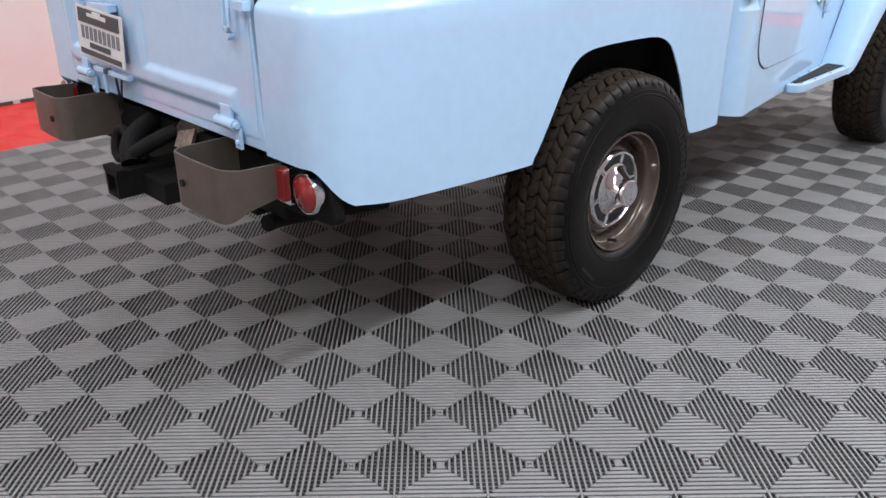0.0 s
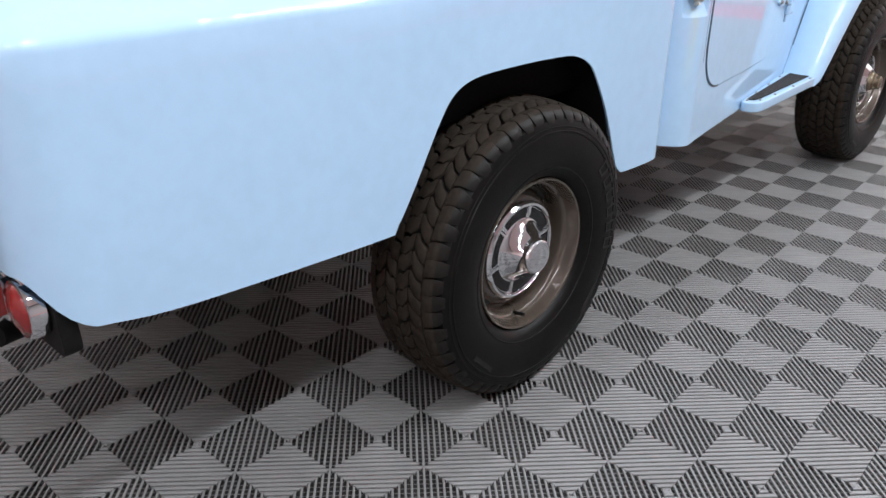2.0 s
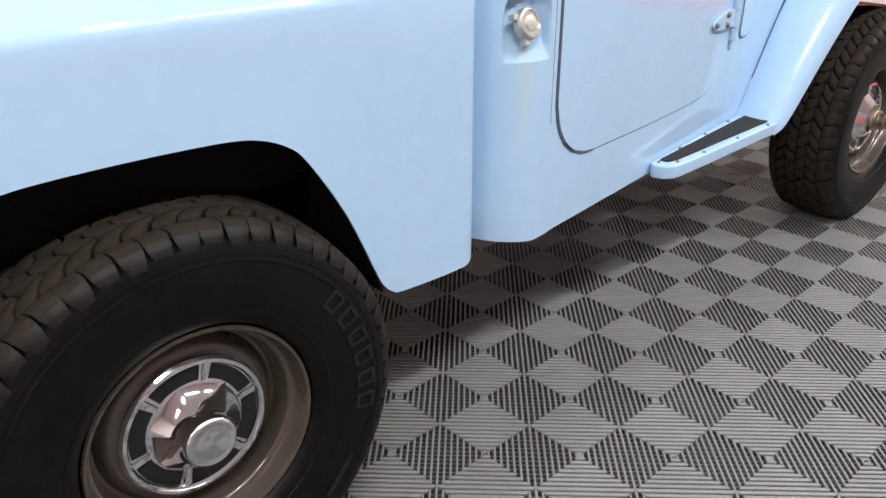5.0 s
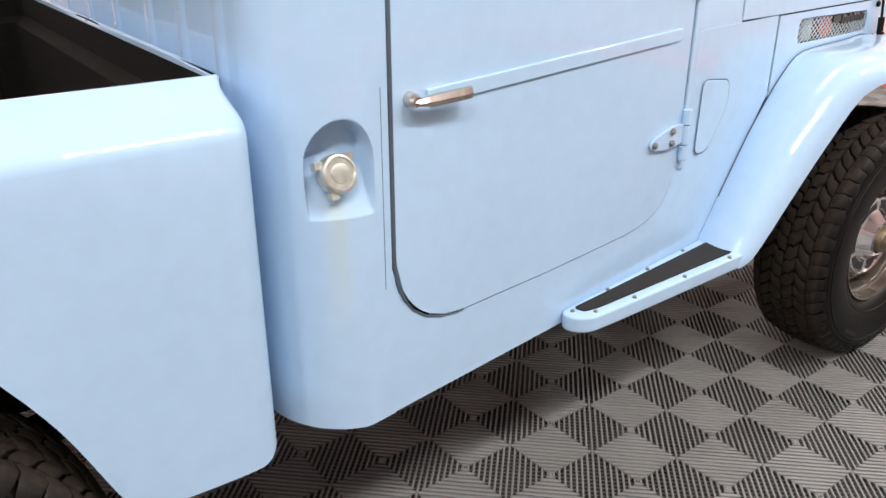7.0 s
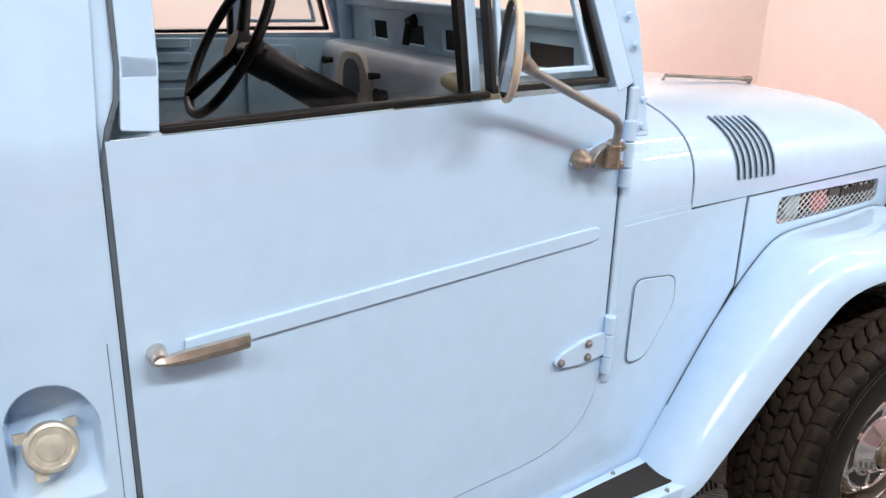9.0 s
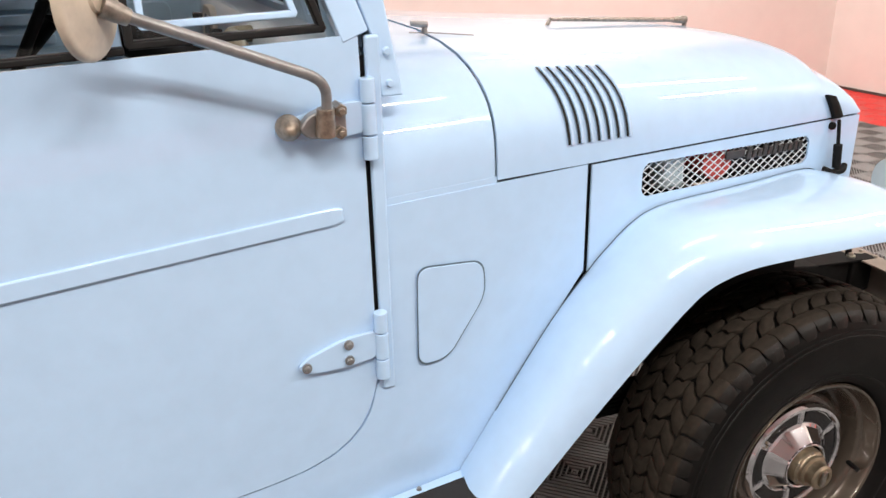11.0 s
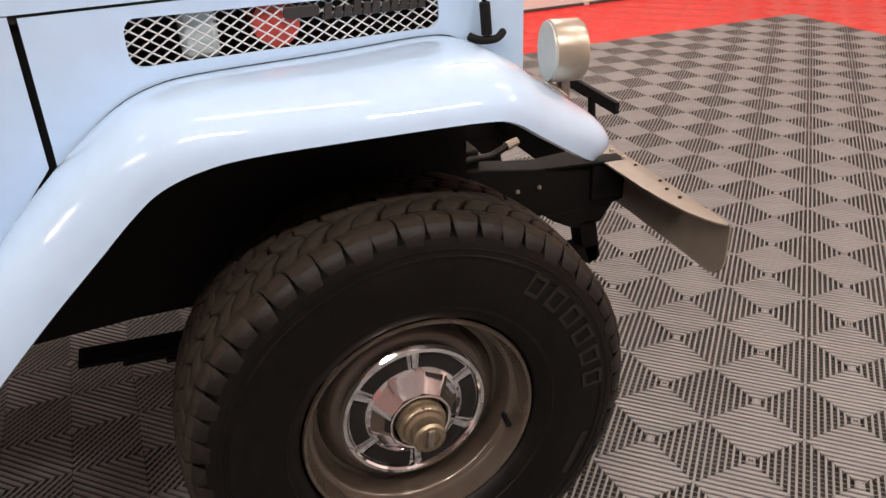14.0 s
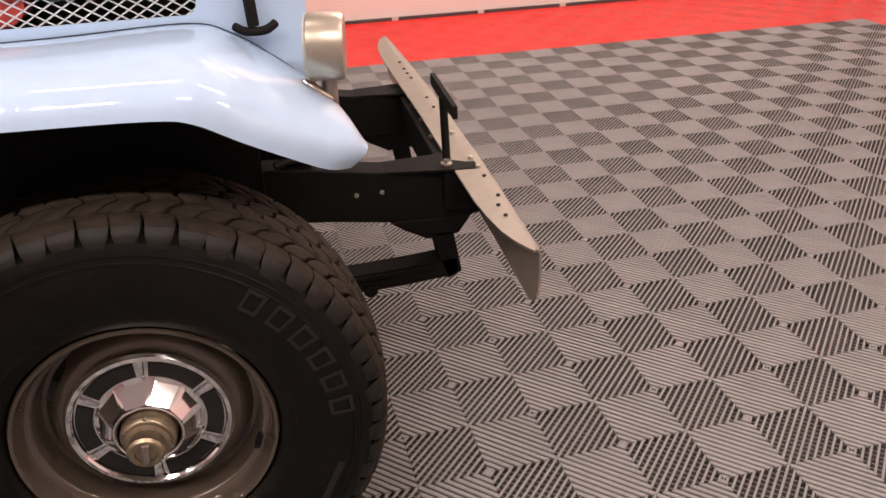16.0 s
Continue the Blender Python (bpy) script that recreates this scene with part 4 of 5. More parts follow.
            q = [(x0 - e.x + n.x, z0 - e.y + n.y), (x1 + e.x + n.x, z1 + e.y + n.y), (x1 + e.x - n.x, z1 + e.y - n.y), (x0 - e.x - n.x, z0 - e.y - n.y)]
            plate(bm, [dp(x, z, off) for x, z in q], (0, sgn, 0), depth)
        return part(name, bm, mat, par, label, bevel=0.003)

    bars("window_frame", [(0.920, 1.342), (0.926, 1.40), (0.935, 1.76), (1.60, 1.78), (1.750, 1.341)], 0.044, PAINT, 0.004, 0.03, door)
    bars("vent_post", [(1.432, 1.322), (1.425, 1.77)], 0.020, PAINT, -0.020, 0.022, door)
    bars("gasket", [(0.945, 1.329), (1.440, 1.337)], 0.010, GASKET, 0.0052, 0.02, door)
    bars("gasket", [(1.448, 1.75), (1.450, 1.343), (1.706, 1.344), (1.580, 1.74)], 0.011, GASKET, 0.0055, 0.022, door)
    bars("gasket", [(1.415, 1.33), (1.408, 1.76)], 0.014, GASKET, -0.022, 0.022, door)
    bars("vent_frame", [(1.468, 1.74), (1.468, 1.364), (1.668, 1.366), (1.56, 1.73)], 0.010, PAINT, 0.004, 0.012, door)
    for nm2, pts2, lb in (("window_pane", ((0.95, 1.30), (1.41, 1.30), (1.41, 1.348), (0.95, 1.346)), "side window wound almost fully down"), ("vent_pane", ((1.46, 1.35), (1.69, 1.35), (1.59, 1.75), (1.46, 1.75)), "clear vent window")):
        bm = bmesh.new()
        plate(bm, [dp(x, z, -0.014) for x, z in pts2], (0, sgn, 0), 0.004)
        gl = part(nm2, bm, GLASS, door, lb)
        gl.visible_shadow = False
    bm = bmesh.new()
    tube(bm, [dp(x, z, 0.0) for x, z in ((0.888, 0.723), (0.881, 0.744), (0.8765, 0.78), (0.8755, 0.84), (0.8755, 1.20), (0.876, 1.30), (0.884, 1.335), (0.897, 1.365), (0.902, 1.40), (0.904, 1.50), (0.908, 1.76))], 0.0037, 8)
    # thinner runs added to draw the dark line of the lower door gap
    tube(bm, [dp(x, z, 0.001) for x, z in ((1.04, 0.6355), (1.02, 0.6365), (0.985, 0.642), (0.945, 0.657), (0.915, 0.680), (0.901, 0.699))], 0.0019, 8)
    tube(bm, [dp(x, z, 0.0008) for x, z in ((0.901, 0.699), (0.895, 0.709), (0.888, 0.723), (0.883, 0.738))], 0.0028, 8)
    part("weatherstrip", bm, STRIP, truck, "grey-blue rubber door seal, run on as the gap's dark line")
    bm = bmesh.new()
    plate(bm, [dp(x, z, -0.003) for x, z in ((0.862, 1.27), (0.876, 1.27), (0.876, 1.30), (0.884, 1.335), (0.897, 1.365), (0.902, 1.40), (0.904, 1.50), (0.908, 1.78), (0.862, 1.78))], (0, sgn, 0), 0.006)
    part("door_pillar", bm, PAINT, truck, "sky-blue pillar behind the door window")
    # inner skin of the door
    bm = bmesh.new()
    plate(bm, [dp(x, z, -0.05) for x, z in ((0.9, 0.66), (1.74, 0.66), (1.74, 1.318), (0.9, 1.318))], (0, -sgn, 0), 0.008)
    inp = part("inner_panel", bm, PAINT_IN, door, "blue-grey pressed inner door panel", bevel=0.004)
    for zr in (1.165, 1.215, 1.265, 1.305):
        bm = bmesh.new()
        plate(bm, [dp(p.x, p.y, -0.066) for p in rounded([(1.06, zr - 0.014), (1.30, zr - 0.014), (1.30, zr + 0.014), (1.06, zr + 0.014)], 0.010, 3)], (0, -sgn, 0), 0.012)
        part("pressed_rib", bm, PAINT_IN, inp, bevel=0.004)
    for xa, xb in ((0.92, 1.03), (1.45, 1.60)):
        bm = bmesh.new()
        plate(bm, [dp(p.x, p.y, -0.063) for p in rounded([(xa, 1.05), (xb, 1.05), (xb, 1.30), (xa, 1.30)], 0.03, 4)], (0, -sgn, 0), 0.009)
        part("pressed_panel", bm, PAINT_IN, inp, bevel=0.004)
    # screen pillar
    bm = bmesh.new()
    plate(bm, [(x, sgn * (side_y(1.80) + 0.004 - 0.2 * max(0, z - 1.32)), z) for x, z in ((1.778, 1.33), (1.789, 1.238), (1.825, 1.238), (1.797, 1.44), (1.68, 1.86), (1.62, 1.86), (1.745, 1.44))], (0, sgn, 0), 0.06)
    pl = part("screen_pillar", bm, PAINT, truck, "sky-blue windscreen pillar with bolted foot", bevel=0.004)
    for bx, bz in ((1.803, 1.258), (1.800, 1.305), (1.785, 1.40), (1.772, 1.45)):
        bm = bmesh.new()
        yb = side_y(1.80) + 0.003 - 0.2 * max(0, bz - 1.32)
        rod(bm, (bx, sgn * yb, bz), (bx, sgn * (yb + 0.007), bz), 0.0065, 0.0045, n=16)
        part("screw", bm, PAINT, pl, "round screw head")

# cab back wall, roof, floor
for y in (-0.60, -0.43, -0.25, -0.02, 0.20, 0.42, 0.60):
    bm = bmesh.new()
    rows = [[(CAB0 - q * s - 0.001, y + w, z) for z, q in ((0.55, 0.005), (1.22, 0.005), (1.268, 0.005), (1.272, 0.002))] for w, s in ((-0.030, -0.3), (-0.020, 0.02), (-0.010, 0.30), (0.0, 0.42), (0.010, 0.30), (0.020, 0.02), (0.030, -0.3))]
    grid(bm, rows)
    part("back_rib", bm, PAINT, truck, "pressed upright rib of the cab's back wall")
bm = bmesh.new()
plate(bm, [(0.70, y, z) for y, z in rounded([(-0.45, 1.38), (0.45, 1.38), (0.42, 1.74), (-0.42, 1.74)], 0.05)], (-1, 0, 0), 0.02)
part("rear_window", bm, GASKET, truck, "rear cab window rubber")
bm = bmesh.new()
rows = []
for i in range(17):
    x = 0.70 + (1.70 - 0.70) * i / 16
    row = []
    for k in range(25):
        y = -0.70 + 1.40 * k / 24
        e = min(1, min(i, 16 - i) / 2.5)
        row.append((x, y * (side_y(x) - 0.03) / 0.70, 1.84 + 0.05 * (1 - (abs(y) / 0.70) ** 4) * (0.3 + 0.7 * e)))
    rows.append(row)
grid(bm, rows)
part("roof", bm, PAINT, truck, "sky-blue cab roof", solid=0.02)
bm = bmesh.new()
box(bm, (1.25, 0, 0.56), (1.1, 1.24, 0.03))
part("cab_floor", bm, PAINT_IN, truck)
bm = bmesh.new()
dprof = [(1.745, 1.02), (1.690, 1.03), (1.678, 1.05), (1.676, 1.12), (1.677, 1.27), (1.682, 1.300), (1.694, 1.312), (1.75, 1.318), (1.772, 1.318)]
grid(bm, [[(x, y, z) for y in [-0.615 + 1.23 * k / 10 for k in range(11)]] for x, z in dprof])
dash = part("dashboard", bm, DASH, truck, "pale blue-grey painted metal dashboard", solid=0.004)
for zr in (1.10, 1.14, 1.18, 1.22):
    bm = bmesh.new()
    box(bm, (1.677, -0.10, zr), (0.007, 0.30, 0.010))
    part("dash_rib", bm, DASH, dash, bevel=0.003)
bm = bmesh.new()
plate(bm, [(1.664, p.x, p.y) for p in rounded([(0.232, 1.10), (0.495, 1.10), (0.478, 1.235), (0.425, 1.302), (0.300, 1.302), (0.247, 1.235)], 0.030)], (-1, 0, 0), 0.02)
cl = part("gauge_panel", bm, CREAM, dash, "cream arched gauge panel", bevel=0.004)
bm = bmesh.new()
plate(bm, [(1.6625, p.x, p.y) for p in rounded([(0.302, 1.195), (0.422, 1.195), (0.415, 1.262), (0.385, 1.282), (0.340, 1.282), (0.309, 1.262)], 0.018)], (-1, 0, 0), 0.004)
part("dial", bm, INK, cl)
for yy in (0.318, 0.408):
    bm = bmesh.new()
    box(bm, (1.6635, yy, 1.148), (0.004, 0.062, 0.048))
    part("small_gauge", bm, INK, cl, bevel=0.003)
for yy, zz, rr in ((0.165, 1.205, 0.022), (0.205, 1.253, 0.010), (0.10, 1.175, 0.009), (0.535, 1.262, 0.011), (0.14, 1.185, 0.012)):
    bm = bmesh.new()
    rod(bm, (1.678, yy, zz), (1.648, yy, zz), rr * 0.7, rr)
    part("dash_knob", bm, GASKET, dash)
bm = bmesh.new()
tube(bm, smooth_line([(1.680, -0.205, 1.292), (1.650, -0.212, 1.292), (1.640, -0.235, 1.290), (1.640, -0.40, 1.275), (1.650, -0.425, 1.272), (1.680, -0.432, 1.271)], 5), 0.016)
part("grab_handle", bm, OLIVE, dash, "olive passenger grab handle")
bm = bmesh.new()
sl = [(1.7725 - 0.10 * (z - 1.315), z) for z in (1.31, 1.335, 1.345, 1.375, 1.385, 1.42)]
yc = [-0.62, -0.50, -0.34, -0.145, 0.018, 0.11, 0.215, 0.325, 0.43, 0.53, 0.62]
for k in range(len(yc) - 1):
    for i in range(len(sl) - 1):
        if i in (1, 2, 3) and k in (1, 3, 5, 7):
            continue
        (x0, z0), (x1, z1) = sl[i], sl[i + 1]
        bm.faces.new([bm.verts.new(q) for q in ((x0, yc[k], z0), (x0, yc[k + 1], z0), (x1, yc[k + 1], z1), (x1, yc[k], z1))])
bmesh.ops.remove_doubles(bm, verts=bm.verts, dist=1e-5)
hdr = part("screen_frame", bm, PAINT_IN, truck, "blue windscreen frame with openings", solid=0.012)
bm = bmesh.new()
box(bm, (1.752, 0, 1.430), (0.045, 1.24, 0.026))
part("frame_ledge", bm, PAINT_IN, hdr, bevel=0.006)
# black sheet added behind the openings to stand for their shade
bm = bmesh.new()
box(bm, (1.792, 0, 1.365), (0.006, 1.2, 0.10))
part("frame_shade_sheet", bm, DARK, hdr)
bm = bmesh.new()
rod(bm, (1.765, 0.155, 1.40), (1.735, 0.155, 1.385), 0.018)
rod(bm, (1.735, 0.155, 1.385), (1.725, 0.150, 1.335), 0.010)
part("wiper_motor", bm, GASKET, hdr, "small black wiper motor")
for sgn in (-1, 1):
    bm = bmesh.new()
    tube(bm, [(1.765, sgn * 0.595, 1.05), (1.755, sgn * 0.592, 1.32), (1.735, sgn * 0.580, 1.45), (1.63, sgn * 0.545, 1.84)], 0.026, 12)
    part("inner_pillar", bm, PAINT_IN, truck, "blue inner windscreen pillar")
ctr, ax = Vector((1.312, 0.30, 1.336)), Vector((-0.865, 0, 0.50)).normalized()
q = ax.to_track_quat("Z", "Y")
bm = bmesh.new()
tube(bm, [ctr + q @ Vector((0.195 * math.cos(a), 0.195 * math.sin(a), 0)) for a in [math.tau * k / 48 for k in range(49)]], 0.0125)
sw = part("steering_wheel", bm, GASKET, truck, "black steering wheel and column")
for a in (0.0, 2.1, -2.1):
    bm = bmesh.new()
    rod(bm, ctr + q @ Vector((0.19 * math.cos(a), 0.19 * math.sin(a), 0)), ctr - ax * 0.035, 0.014, 0.018)
    part("spoke", bm, GASKET, sw)
bm = bmesh.new()
rod(bm, ctr - ax * 0.07, ctr - ax * 0.005, 0.048, 0.036, 24)
part("hub", bm, GASKET, sw)
bm = bmesh.new()
rod(bm, ctr - ax * 0.12, ctr - ax * 0.065, 0.044, n=24)
rod(bm, ctr - ax * 0.36, ctr - ax * 0.12, 0.050, 0.040, 24)
part("column", bm, GASKET, sw)
bm = bmesh.new()
rod(bm, ctr - ax * 0.10 + Vector((0, 0.02, 0)), ctr - ax * 0.06 + Vector((0, -0.14, 0.03)), 0.006)
part("stalk", bm, RUSTY, sw)
bm = bmesh.new()
box(bm, (1.02, 0, 0.86), (0.48, 1.2, 0.14))
box(bm, (0.80, 0, 1.12), (0.12, 1.2, 0.42), pose(0, 0, 0, 0, -10, 0))
part("bench_seat", bm, GASKET, truck, "black bench seat", bevel=0.04)

# -- bonnet and nose --
HOOD_H = [(1.784, 0.2255), (1.795, 0.225), (1.99, 0.216), (2.30, 0.195), (2.60, 0.177), (2.72, 0.169), (2.80, 0.161), (2.842, 0.153), (2.860, 0.131), (2.90, 0.114), (2.94, 0.090), (2.97, 0.060), (2.985, 0.020)]
HOOD_B = [(1.79, 1.068), (2.0, 1.072), (2.20, 1.068), (2.90, 1.058), (3.0, 1.056)]


def hood_point(x, a, lift=0.0):
    """A point of the bonnet: a from 0 at the right edge to 1 at the left."""
    n, t = 3.4, math.pi * a
    w, h, b = side_y(x) + lift, lerp(x, HOOD_H) + lift, lerp(x, HOOD_B)
    c, s = math.cos(t), math.sin(t)
    return (x, -math.copysign(abs(c) ** (2 / n), c) * w, b + abs(s) ** (2 / n) * h)


AA = [0, 0.004, 0.012, 0.03, 0.05, 0.075, 0.10, 0.13, 0.16, 0.2, 0.25, 0.3, 0.36, 0.43, 0.5]
AA += [1 - a for a in AA[-2::-1]]
bm = bmesh.new()
grid(bm, [[hood_point(x, a) for a in AA] for x in [1.998 + (2.985 - 1.998) * k / 60 for k in range(61)]])
hood = part("bonnet", bm, PAINT, truck, "sky-blue bonnet with louvre slots", solid=0.004)
bm = bmesh.new()
grid(bm, [[hood_point(x, a, -0.002) for a in AA] for x in [1.784 + (1.993 - 1.784) * k / 8 for k in range(9)]])
part("cowl_top", bm, PAINT, truck, "sky-blue cowl in front of the windscreen", solid=0.004)
# darker body blue paints in the shade of the bonnet gap
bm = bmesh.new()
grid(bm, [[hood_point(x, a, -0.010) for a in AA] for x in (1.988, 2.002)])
part("bonnet_gap", bm, material("gap_shade_blue", (0.28, 0.39, 0.50), 0.6, grain=0.2), truck)
for sgn in (-1, 1):
    bm = bmesh.new()
    xs = [2.0 + 0.98 * k / 20 for k in range(21)]
    grid(bm, [[(x, sgn * (side_y(x) - 0.006), lerp(x, HOOD_B) + o) for x in xs] for o in (-0.012, 0.004)])
    part("bonnet_seam", bm, DARK, truck)
for sgn in (-1, 1):
    bm = bmesh.new()
    grid(bm, [[(x, sgn * (side_y(x) - 0.0015), z) for x in (1.776, 1.90, 1.997)] for z in (1.05, 1.078)])
    part("cowl_joint", bm, PAINT, truck, solid=0.002)
# black strips laid on the bonnet paint in the dark of the louvre slits
for k in range(7):
    x0 = 2.150 + 0.0225 * k
    bm = bmesh.new()
    grid(bm, [[hood_point(x0 + o - 0.020 * (a / 0.2), a, 0.0030) for a in [0.020 + (0.232 - 0.020) * i / 24 for i in range(25)]] for o in (-0.0028, 0.0028)])
    part("louvre_shade", bm, DARK, hood)
    bm = bmesh.new()
    grid(bm, [[hood_point(x0 + o - 0.020 * (a / 0.2), a, l) for a in [0.020 + (0.232 - 0.020) * i / 24 for i in range(25)]] for o, l in ((0.0032, 0.001), (0.0045, 0.0048), (0.0085, 0.0044), (0.013, 0.001))])
    part("louvre", bm, PAINT, hood)
bm = bmesh.new()
p, q = Vector((2.37, -0.12, 1.268)), Vector((2.84, 0.0, 1.228))
rod(bm, p, q, 0.0045, 0.006)
rod(bm, q - (q - p) * 0.10, q, 0.007, 0.0105)
rod(bm, p, p - Vector((0.012, 0, 0.018)), 0.0045)
rod(bm, q, q - Vector((0, 0, 0.025)), 0.006)
part("bonnet_prop", bm, RUSTY, truck, "thin metal rod on the bonnet")
bm = bmesh.new()
c = Vector(hood_point(1.99, 0.40))
rod(bm, c, c + Vector((0, 0, 0.012)), 0.007, 0.005)
rod(bm, c + Vector((0.006, 0, 0.016)), c + Vector((-0.026, 0.004, 0.020)), 0.0065, 0.0052)
tube(bm, [Vector(hood_point(x, h, 0.0025)) for x, h in ((1.96, 0.404), (1.99, 0.400), (2.03, 0.394), (2.085, 0.386))], 0.0014, 6)
part("washer_jet", bm, GREY_ARM, truck, "small washer jet with a thin wire on the cowl")

for sgn in (-1, 1):
    # nose side round the mesh opening
    top = lambda x: lerp(x, HOOD_B) - 0.0045
    wing = [(2.200, 0.855), (2.25, 0.893), (2.30, 0.926), (2.35, 0.945), (2.42, 0.952), (2.60, 0.950), (2.80, 0.948), (2.862, 0.928), (2.914, 0.892), (2.965, 0.853), (2.99, 0.833)]
    m_lo, m_hi = (lambda x: 0.977 - 0.0205 * (x - 2.33)), (lambda x: 1.045 - 0.035 * (x - 2.33))
    bm = bmesh.new()
    xs = [2.204 + 0.124 * k / 8 for k in range(8)] + [2.328 + 0.49 * k / 30 for k in range(30)] + [2.818 + 0.167 * k / 10 for k in range(11)]
    cols = []
    for x in xs:
        lo, hi = lerp(x, wing) - 0.01, top(x)
        a, b = max(lo + 0.004, m_lo(x)), m_hi(x)
        cols.append([bm.verts.new((x, sgn * side_y(x), z)) for z in (lo, (lo + a) / 2, a, b, (b + hi) / 2, hi)])
    for k in range(len(cols) - 1):
        for i in range(5):
            if i == 2 and 8 <= k < 38:
                continue
            bm.faces.new([cols[k][i], cols[k + 1][i], cols[k + 1][i + 1], cols[k][i + 1]])
    # corner fillets of the opening
    fillets = []
    for cx, cz, dx, dz in ((2.328, m_lo(2.328), 1, 1), (2.328, m_hi(2.328), 1, -1), (2.818, m_lo(2.818), -1, 1), (2.818, m_hi(2.818), -1, -1)):
        r = 0.020
        arc = [(cx + dx * r * (1 - math.sin(t)), cz + dz * r * (1 - math.cos(t))) for t in [math.pi / 2 * k / 6 for k in range(7)]]
        fillets.append([(cx, cz)] + arc)
    bmesh.ops.remove_doubles(bm, verts=bm.verts, dist=1e-4)
    ns = part("nose_side", bm, PAINT, truck, "sky-blue nose side with a mesh vent", solid=0.004)
    for pts in fillets:
        bm = bmesh.new()
        plate(bm, [(x, sgn * (side_y(x) + 0.0002), z) for x, z in pts], (0, sgn, 0), 0.004)
        part("vent_corner", bm, PAINT, ns, smooth=False)
    # expanded metal
    bm = bmesh.new()
    step, hgt = 0.0257, 0.078
    for k in range(-6, 30):
        for d in (-1, 1):
            pts = []
            for i in range(2):
                x = 2.325 + step * k + (0.121 * i if d > 0 else 0.121 * (1 - i))
                z = 0.972 + hgt * i - 0.03 * (x - 2.33)
                pts.append(Vector((x, 0, z)))
            a, b = pts
            lo, hi = 2.322, 2.824
            if max(a.x, b.x) < lo or min(a.x, b.x) > hi:
                continue
            dd = b - a
            t0, t1 = sorted(((lo - a.x) / dd.x, (hi - a.x) / dd.x))
            t0, t1 = max(0, t0), min(1, t1)
            if t1 - t0 < 0.02:
                continue
            a, b = a + dd * t0, a + dd * t1
            rod(bm, (a.x, sgn * (side_y(a.x) - 0.006), a.z), (b.x, sgn * (side_y(b.x) - 0.006), b.z), 0.0013, n=6)
    part("vent_mesh", bm, MESHW, ns, "pale expanded-metal mesh")
    bm = bmesh.new()
    for k, (up, down) in enumerate(((0.013, 0.012), (0.006, 0.010), (0.006, 0.011), (0.013, 0.010), (0.008, 0.011), (0.014, 0.012), (0.006, 0.010), (0.007, 0.011), (0.006, 0.010), (0.010, 0.012), (0.006, 0.010))):
        x0 = 2.620 + 0.0162 * k
        zc = 1.017 - 0.022 * (x0 - 2.62)
        plate(bm, [(x, sgn * (side_y(x) + 0.001), z) for x, z in ((x0 - 0.003, zc - down), (x0 + 0.0105, zc - down), (x0 + 0.0145, zc + up), (x0 + 0.002, zc + up))], (0, sgn, 0), 0.006)
    plate(bm, [(x, sgn * (side_y(x) - 0.001), z) for x, z in ((2.615, 1.006), (2.795, 1.001), (2.795, 1.008), (2.615, 1.013))], (0, sgn, 0), 0.004)
    plate(bm, [(x, sgn * (side_y(x) + 0.001), z) for x, z in rounded([(2.555, 1.014), (2.612, 1.012), (2.612, 1.030), (2.555, 1.032)], 0.006)], (0, sgn, 0), 0.006)
    part("vent_badge", bm, BADGE, ns, "dark grey emblem bar on the mesh", bevel=0.002)
    # bonnet catch
    bm = bmesh.new()
    xc = 2.905
    rod(bm, (xc - 0.005, sgn * (side_y(xc) + 0.022), 0.945), (xc - 0.008, sgn * (side_y(xc) + 0.020), 1.0), 0.0095)
    rod(bm, (xc - 0.008, sgn * (side_y(xc) + 0.020), 1.0), (xc - 0.012, sgn * (side_y(xc) + 0.016), 1.055), 0.004)
    tube(bm, smooth_line([(xc - 0.035, sgn * (side_y(xc) + 0.012), 0.945), (xc - 0.018, sgn * (side_y(xc) + 0.024), 0.938), (xc + 0.012, sgn * (side_y(xc) + 0.024), 0.938), (xc + 0.03, sgn * (side_y(xc) + 0.012), 0.946)], 4), 0.007)
    rod(bm, (xc - 0.020, sgn * (side_y(xc) + 0.001), 1.040), (xc - 0.020, sgn * (side_y(xc) + 0.012), 1.040), 0.0085)
    rows = []
    for a in (0.0, 0.004, 0.012, 0.022, 0.034, 0.046, 0.058):
        c0 = xc - 0.008 - 0.030 * (a / 0.058) ** 0.7
        rows.append([hood_point(x, a if sgn < 0 else 1 - a, l) for x, l in ((c0 - 0.016, 0.001), (c0 - 0.016, 0.010), (c0, 0.014), (c0 + 0.016, 0.010), (c0 + 0.016, 0.001))])
    grid(bm, rows)
    part("bonnet_catch", bm, BLACK, truck, "black rubber bonnet catch", bevel=0.002)
# front panel
bm = bmesh.new()
plate(bm, [(2.986, y, z) for y, z in rounded([(-0.463, 0.80), (0.463, 0.80), (0.463, 1.056), (-0.463, 1.056)], 0.012)], (1, 0, 0), 0.02)
part("front_panel", bm, PAINT, truck, "sky-blue front panel", bevel=0.003)
# things behind the mesh
bm = bmesh.new()
box(bm, (2.55, 0, 0.99), (0.84, 0.70, 0.012))
box(bm, (2.55, -0.36, 0.98), (0.84, 0.008, 0.14))
part("engine_bay", bm, material("engine_bay_grey", (0.055, 0.055, 0.06), 0.6, grain=0.5, scale=20, bump=0.3), truck, "dark grey engine bay behind the mesh")
bm = bmesh.new()
box(bm, (2.43, -0.505, 1.012), (0.055, 0.05, 0.085))
part("coolant_bottle", bm, BOTTLE, truck, "pale plastic coolant bottle", bevel=0.01)
bm = bmesh.new()
